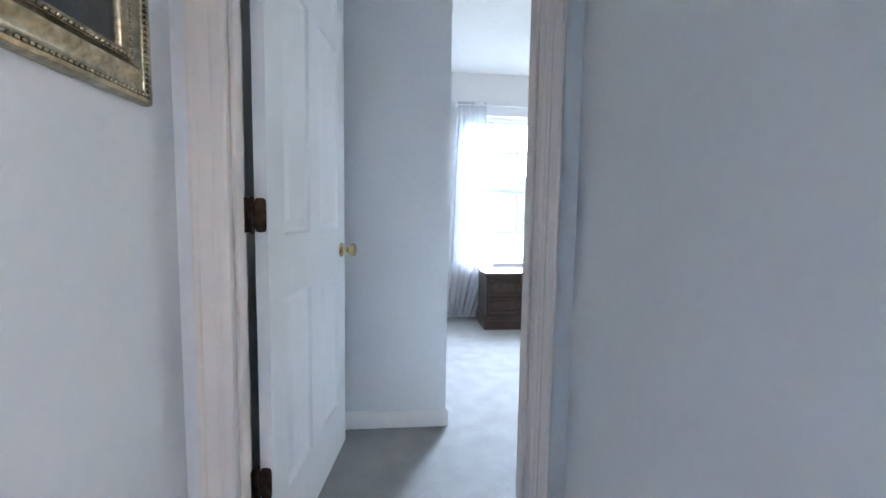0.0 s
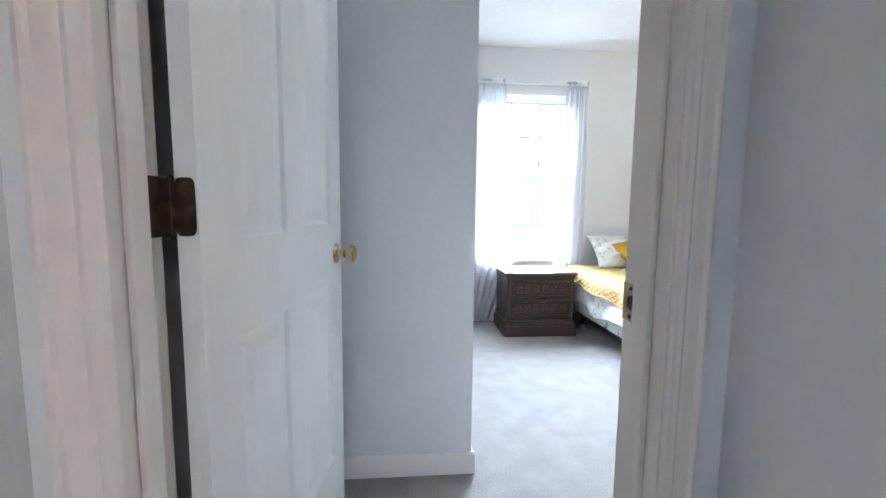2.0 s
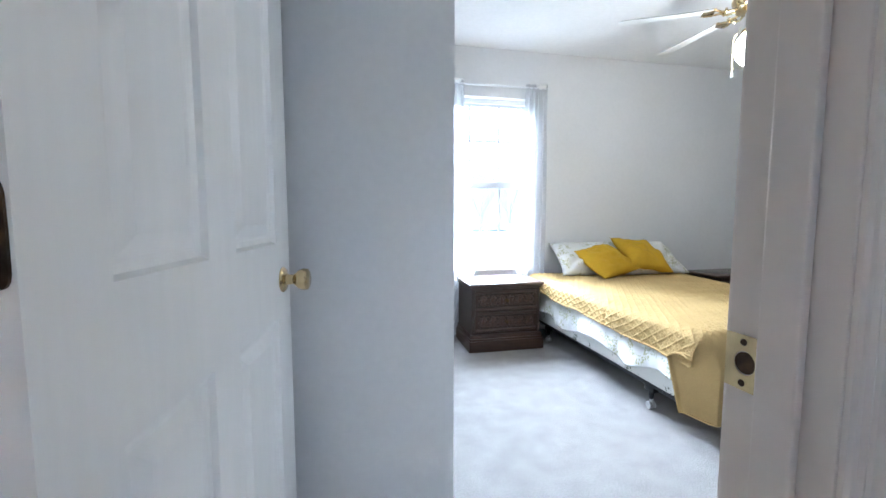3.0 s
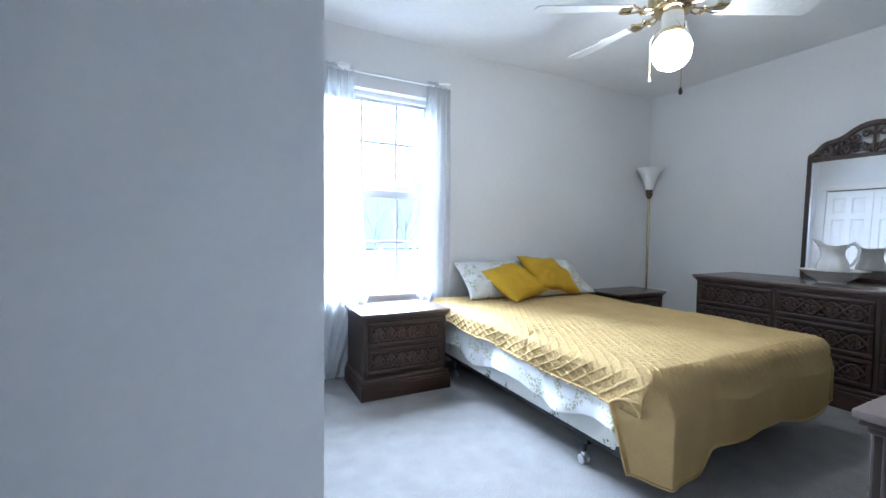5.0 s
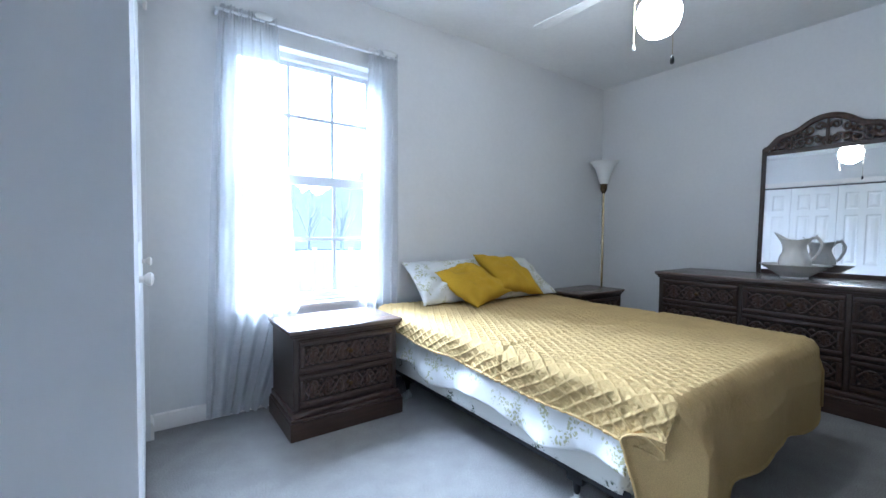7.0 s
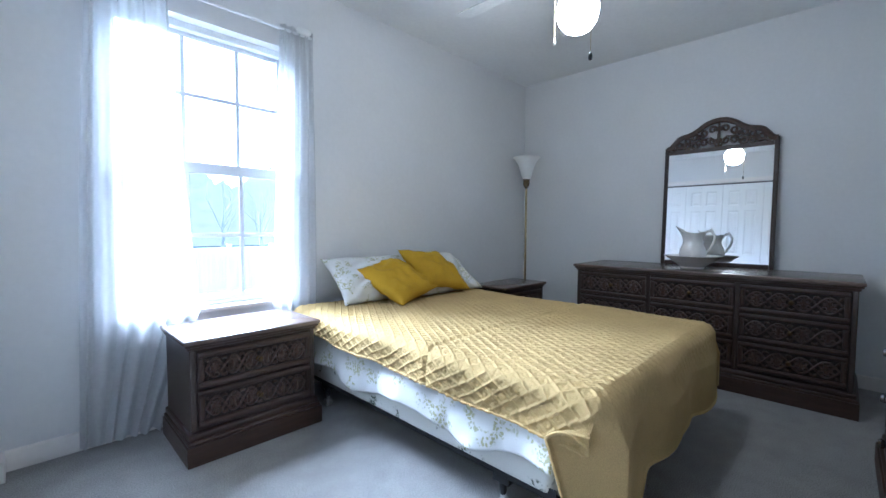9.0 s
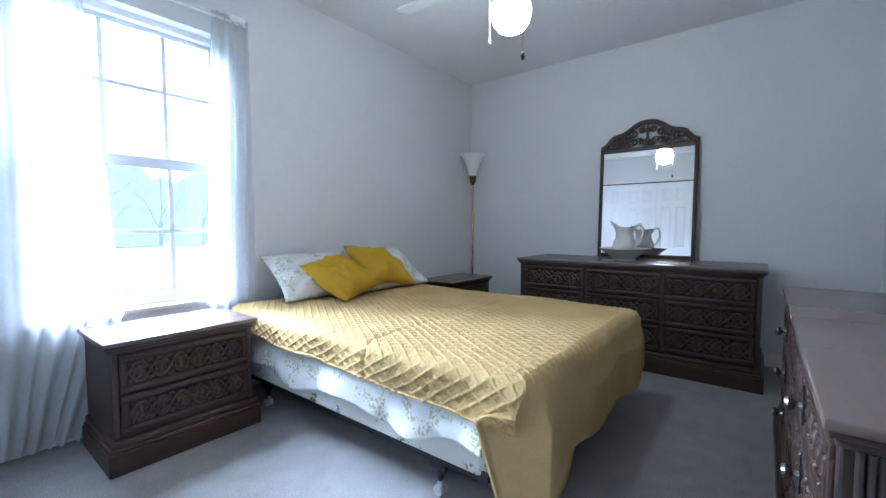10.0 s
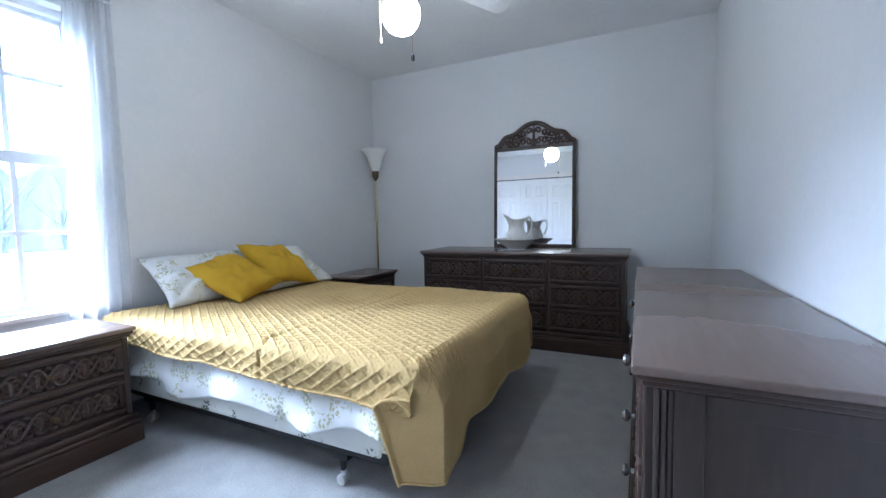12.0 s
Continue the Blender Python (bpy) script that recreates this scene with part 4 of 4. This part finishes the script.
def cushion(w, h, t, seed, sharp=2.2):
    """A stuffed pillow lying flat, centred, with pinched corners and soft creases."""
    b = B()
    n = 44
    for s in (1, -1):
        def at(i, j):
            u, v = -1 + 2 * i / n, -1 + 2 * j / n
            k = max(0, (1 - abs(u) ** sharp)) ** 0.55 * max(0, (1 - abs(v) ** sharp)) ** 0.55
            pinch_u, pinch_v = 1 - 0.10 * (1 - v * v), 1 - 0.10 * (1 - u * u)
            z = t / 2 * k * (1 + 0.35 * noise2(u, v, 1.7, seed)) + (0.018 if w < 0.5 else 0.032) * noise2(u, v, 3.4, seed + 3) * (1 - max(abs(u), abs(v)) ** 6)
            return (w / 2 * u * pinch_u, h / 2 * v * pinch_v, s * max(z, 0.0) if k > 0 else 0.0)
        grid(b, n, n, at)
    bmesh.ops.remove_doubles(b, verts=b.verts, dist=1e-4)
    return b


def pillow(name, w, h, t, mat, m, label, seed):
    ob = part(name, cushion(w, h, t, seed), mat, smooth=True, angle=180)
    ob.matrix_world = m
    return tagged(ob, label, "pillow", "bed pillows")


pillow("pillow", 0.60, 0.40, 0.18, FLORAL, pose(2.575, 4.895, 0.67, 40, 0, -2), "white floral bed pillow propped against the wall", 1.0)
pillow("pillow", 0.62, 0.46, 0.19, FLORAL, pose(3.13, 4.86, 0.672, 33, 0, -3), "white floral bed pillow half hidden by a cushion", 2.0)
pillow("throw_cushion", 0.43, 0.43, 0.18, MUSTARD, pose(2.665, 4.765, 0.664, 27, -3, 4) @ pose(0, 0, 0, 0, 0, 12), "square mustard yellow throw cushion leaning on the pillow", 3.0)
pillow("throw_cushion", 0.43, 0.43, 0.18, MUSTARD, pose(3.045, 4.80, 0.70, 31, 7, 4) @ pose(0, 0, 0, 0, 0, -6), "mustard yellow throw cushion leaning on another cushion", 4.0)

# ---- framed picture in the hall ----
pic = thing("picture_frame", "gilt moulded frame round a dark painting on the hall wall", "picture", Matrix.Translation((HL, 0, 0)))
PY0, PY1, PZ0, PZ1 = 1.0, 1.810, 1.258, 1.90
ww = 0.085
prof = ((0.0, 0.0), (0.0, 0.012), (0.004, 0.020), (0.010, 0.022), (0.018, 0.016), (0.030, 0.016), (0.044, 0.026), (0.052, 0.028), (0.058, 0.022), (0.066, 0.020), (0.072, 0.024), (0.078, 0.022), (0.085, 0.012), (0.085, 0.0))
for name, fn in (("rail", lambda u, d, f: (d, PY0 + u + f * (PY1 - PY0 - 2 * u), PZ0 + u)), ("rail", lambda u, d, f: (d, PY0 + u + f * (PY1 - PY0 - 2 * u), PZ1 - u)),
                 ("stile", lambda u, d, f: (d, PY0 + u, PZ0 + u + f * (PZ1 - PZ0 - 2 * u))), ("stile", lambda u, d, f: (d, PY1 - u, PZ0 + u + f * (PZ1 - PZ0 - 2 * u)))):
    b = B()
    a = [b.verts.new(fn(u, d, 0)) for u, d in prof]
    c = [b.verts.new(fn(u, d, 1)) for u, d in prof]
    for i in range(len(prof)):
        j = (i + 1) % len(prof)
        b.faces.new((a[i], a[j], c[j], c[i]))
    part(name, b, GILT, pic, smooth=True)
b = B()   # beaded rows round the frame
for inset, d in ((0.069, 0.024), (0.0145, 0.020)):
    y0, y1, z0, z1 = PY0 + inset, PY1 - inset, PZ0 + inset, PZ1 - inset
    ny, nz = int((y1 - y0) / 0.0105), int((z1 - z0) / 0.0105)
    spots = [(y0 + (y1 - y0) * i / ny, z) for z in (z0, z1) for i in range(ny + 1)] + [(y, z0 + (z1 - z0) * i / nz) for y in (y0, y1) for i in range(1, nz)]
    for y, z in spots:
        bmesh.ops.create_icosphere(b, subdivisions=1, radius=0.0042, matrix=Matrix.Translation((d, y, z)))
tagged(part("beading", b, GILT, pic, "rows of small gilt beads", smooth=True, angle=180), kind="stuff")
b = B()
box(b, (0.0, PY0 + ww - 0.004, PZ0 + ww - 0.004), (0.006, PY1 - ww + 0.004, PZ1 - ww + 0.004))
part("painting", b, CANVAS, pic, "very dark painted canvas")

# ---- outdoors ----
b = B()
box(b, (-400, N + 0.3, -1.65), (400, 900, -1.5))
box(b, (-400, -900, -1.65), (400, N + 0.3, -1.55))
setting("ground", b, GRASS, "pale winter lawn behind the house", "ground")
fence = thing("fence", "white vinyl privacy fence across the yard", "fence", Matrix.Translation((-3.0, 19.0, -1.5)))
for k in range(12):
    x = 1.55 * k
    b = B()
    box(b, (x - 0.065, -0.065, 0), (x + 0.065, 0.065, 1.82), 0.006)
    box(b, (x - 0.08, -0.08, 1.82), (x + 0.08, 0.08, 1.86), 0.01)
    part("post", b, VINYL, fence)
    for q in range(10):
        b = B()
        box(b, (x + 0.07 + q * 0.141, -0.012, 0.12), (x + 0.07 + q * 0.141 + 0.137, 0.012, 1.70), 0.006)
        part("board", b, VINYL, fence)
    b = B()
    box(b, (x + 0.065, -0.025, 1.68), (x + 1.485, 0.025, 1.76), 0.005)
    part("rail", b, VINYL, fence)


def tree(x, y, h, seed):
    rng = random.Random(seed)
    t = thing("tree", "pale bare-branched winter tree beyond the white fence", "tree", Matrix.Translation((x, y, -1.5)), "trees beyond the fence")
    b = B()
    tips = []

    def grow(p, d, length, r, level):
        pts, rs = [p], [r]
        for k in range(4):
            d = (d + Vector((rng.uniform(-.18, .18), rng.uniform(-.18, .18), rng.uniform(-.05, .12)))).normalized()
            pts.append(pts[-1] + d * length / 4)
            rs.append(r * (1 - 0.16 * (k + 1)))
        tube(b, pts, rs, 6 if level < 2 else 4, cap=False)
        tips.append((pts[-1], level))
        if level < 5:
            for k in range(7 if level == 0 else 4 if level < 4 else 3):
                q = pts[rng.choice((2, 3, 4))]
                e = (d + Vector((rng.uniform(-1, 1), rng.uniform(-1, 1), rng.uniform(-0.1, 0.7)))).normalized()
                grow(q, e, length * rng.uniform(0.5, 0.72), rs[3] * 0.62, level + 1)
    grow(Vector((0, 0, 0)), Vector((0, 0, 1)), h * 0.42, h * 0.018, 0)
    part("branches", b, BARK, t, smooth=True, angle=180)


for x, y, h, seed in ((4.6, 24.0, 6.8, 5), (8.2, 26.0, 7.4, 6), (1.6, 27.0, 7.8, 7), (6.3, 28.5, 8.2, 8), (-1.0, 25.0, 7.0, 9), (11.5, 29.0, 8.0, 10)):
    tree(x, y, h, seed)


def woods():
    """Far woods past the yard: a ragged band on the skyline, its pale haze put in as glow."""
    b = B()
    n = 400
    lo = [b.verts.new((-60 + 140 * k / n, 0, -2)) for k in range(n + 1)]
    hi = [b.verts.new((-60 + 140 * k / n, 0, 9.5 + 3.2 * noise2(k * 0.05, 0, 1.0, 3) + 1.6 * noise2(k * 0.3, 0, 1.0, 5) + 1.1 * noise2(k * 1.1, 0, 1.0, 8))) for k in range(n + 1)]
    for k in range(n):
        b.faces.new((lo[k], lo[k + 1], hi[k + 1], hi[k]))
    m = bpy.data.materials.new("painted_haze_woods")
    m.use_nodes = True
    nd, lk = m.node_tree.nodes, m.node_tree.links
    p = nd["Principled BSDF"]
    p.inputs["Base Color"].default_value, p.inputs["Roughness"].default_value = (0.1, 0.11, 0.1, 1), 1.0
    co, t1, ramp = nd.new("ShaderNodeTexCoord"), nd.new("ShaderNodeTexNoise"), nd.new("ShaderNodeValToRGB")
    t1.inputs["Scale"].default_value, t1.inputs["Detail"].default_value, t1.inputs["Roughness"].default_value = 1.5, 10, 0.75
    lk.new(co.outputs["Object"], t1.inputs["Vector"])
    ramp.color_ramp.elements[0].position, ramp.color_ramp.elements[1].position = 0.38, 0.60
    # pale emission colours stand in for daylit haze over dark woods
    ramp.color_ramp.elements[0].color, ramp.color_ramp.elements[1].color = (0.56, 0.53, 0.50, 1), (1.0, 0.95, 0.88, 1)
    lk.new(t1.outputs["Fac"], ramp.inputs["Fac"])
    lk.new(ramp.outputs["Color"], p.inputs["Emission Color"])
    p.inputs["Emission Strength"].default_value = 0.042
    ob = setting("backdrop", b, m, "line of winter woods on the skyline, haze painted as a pale glow", "woods")
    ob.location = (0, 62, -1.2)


woods()
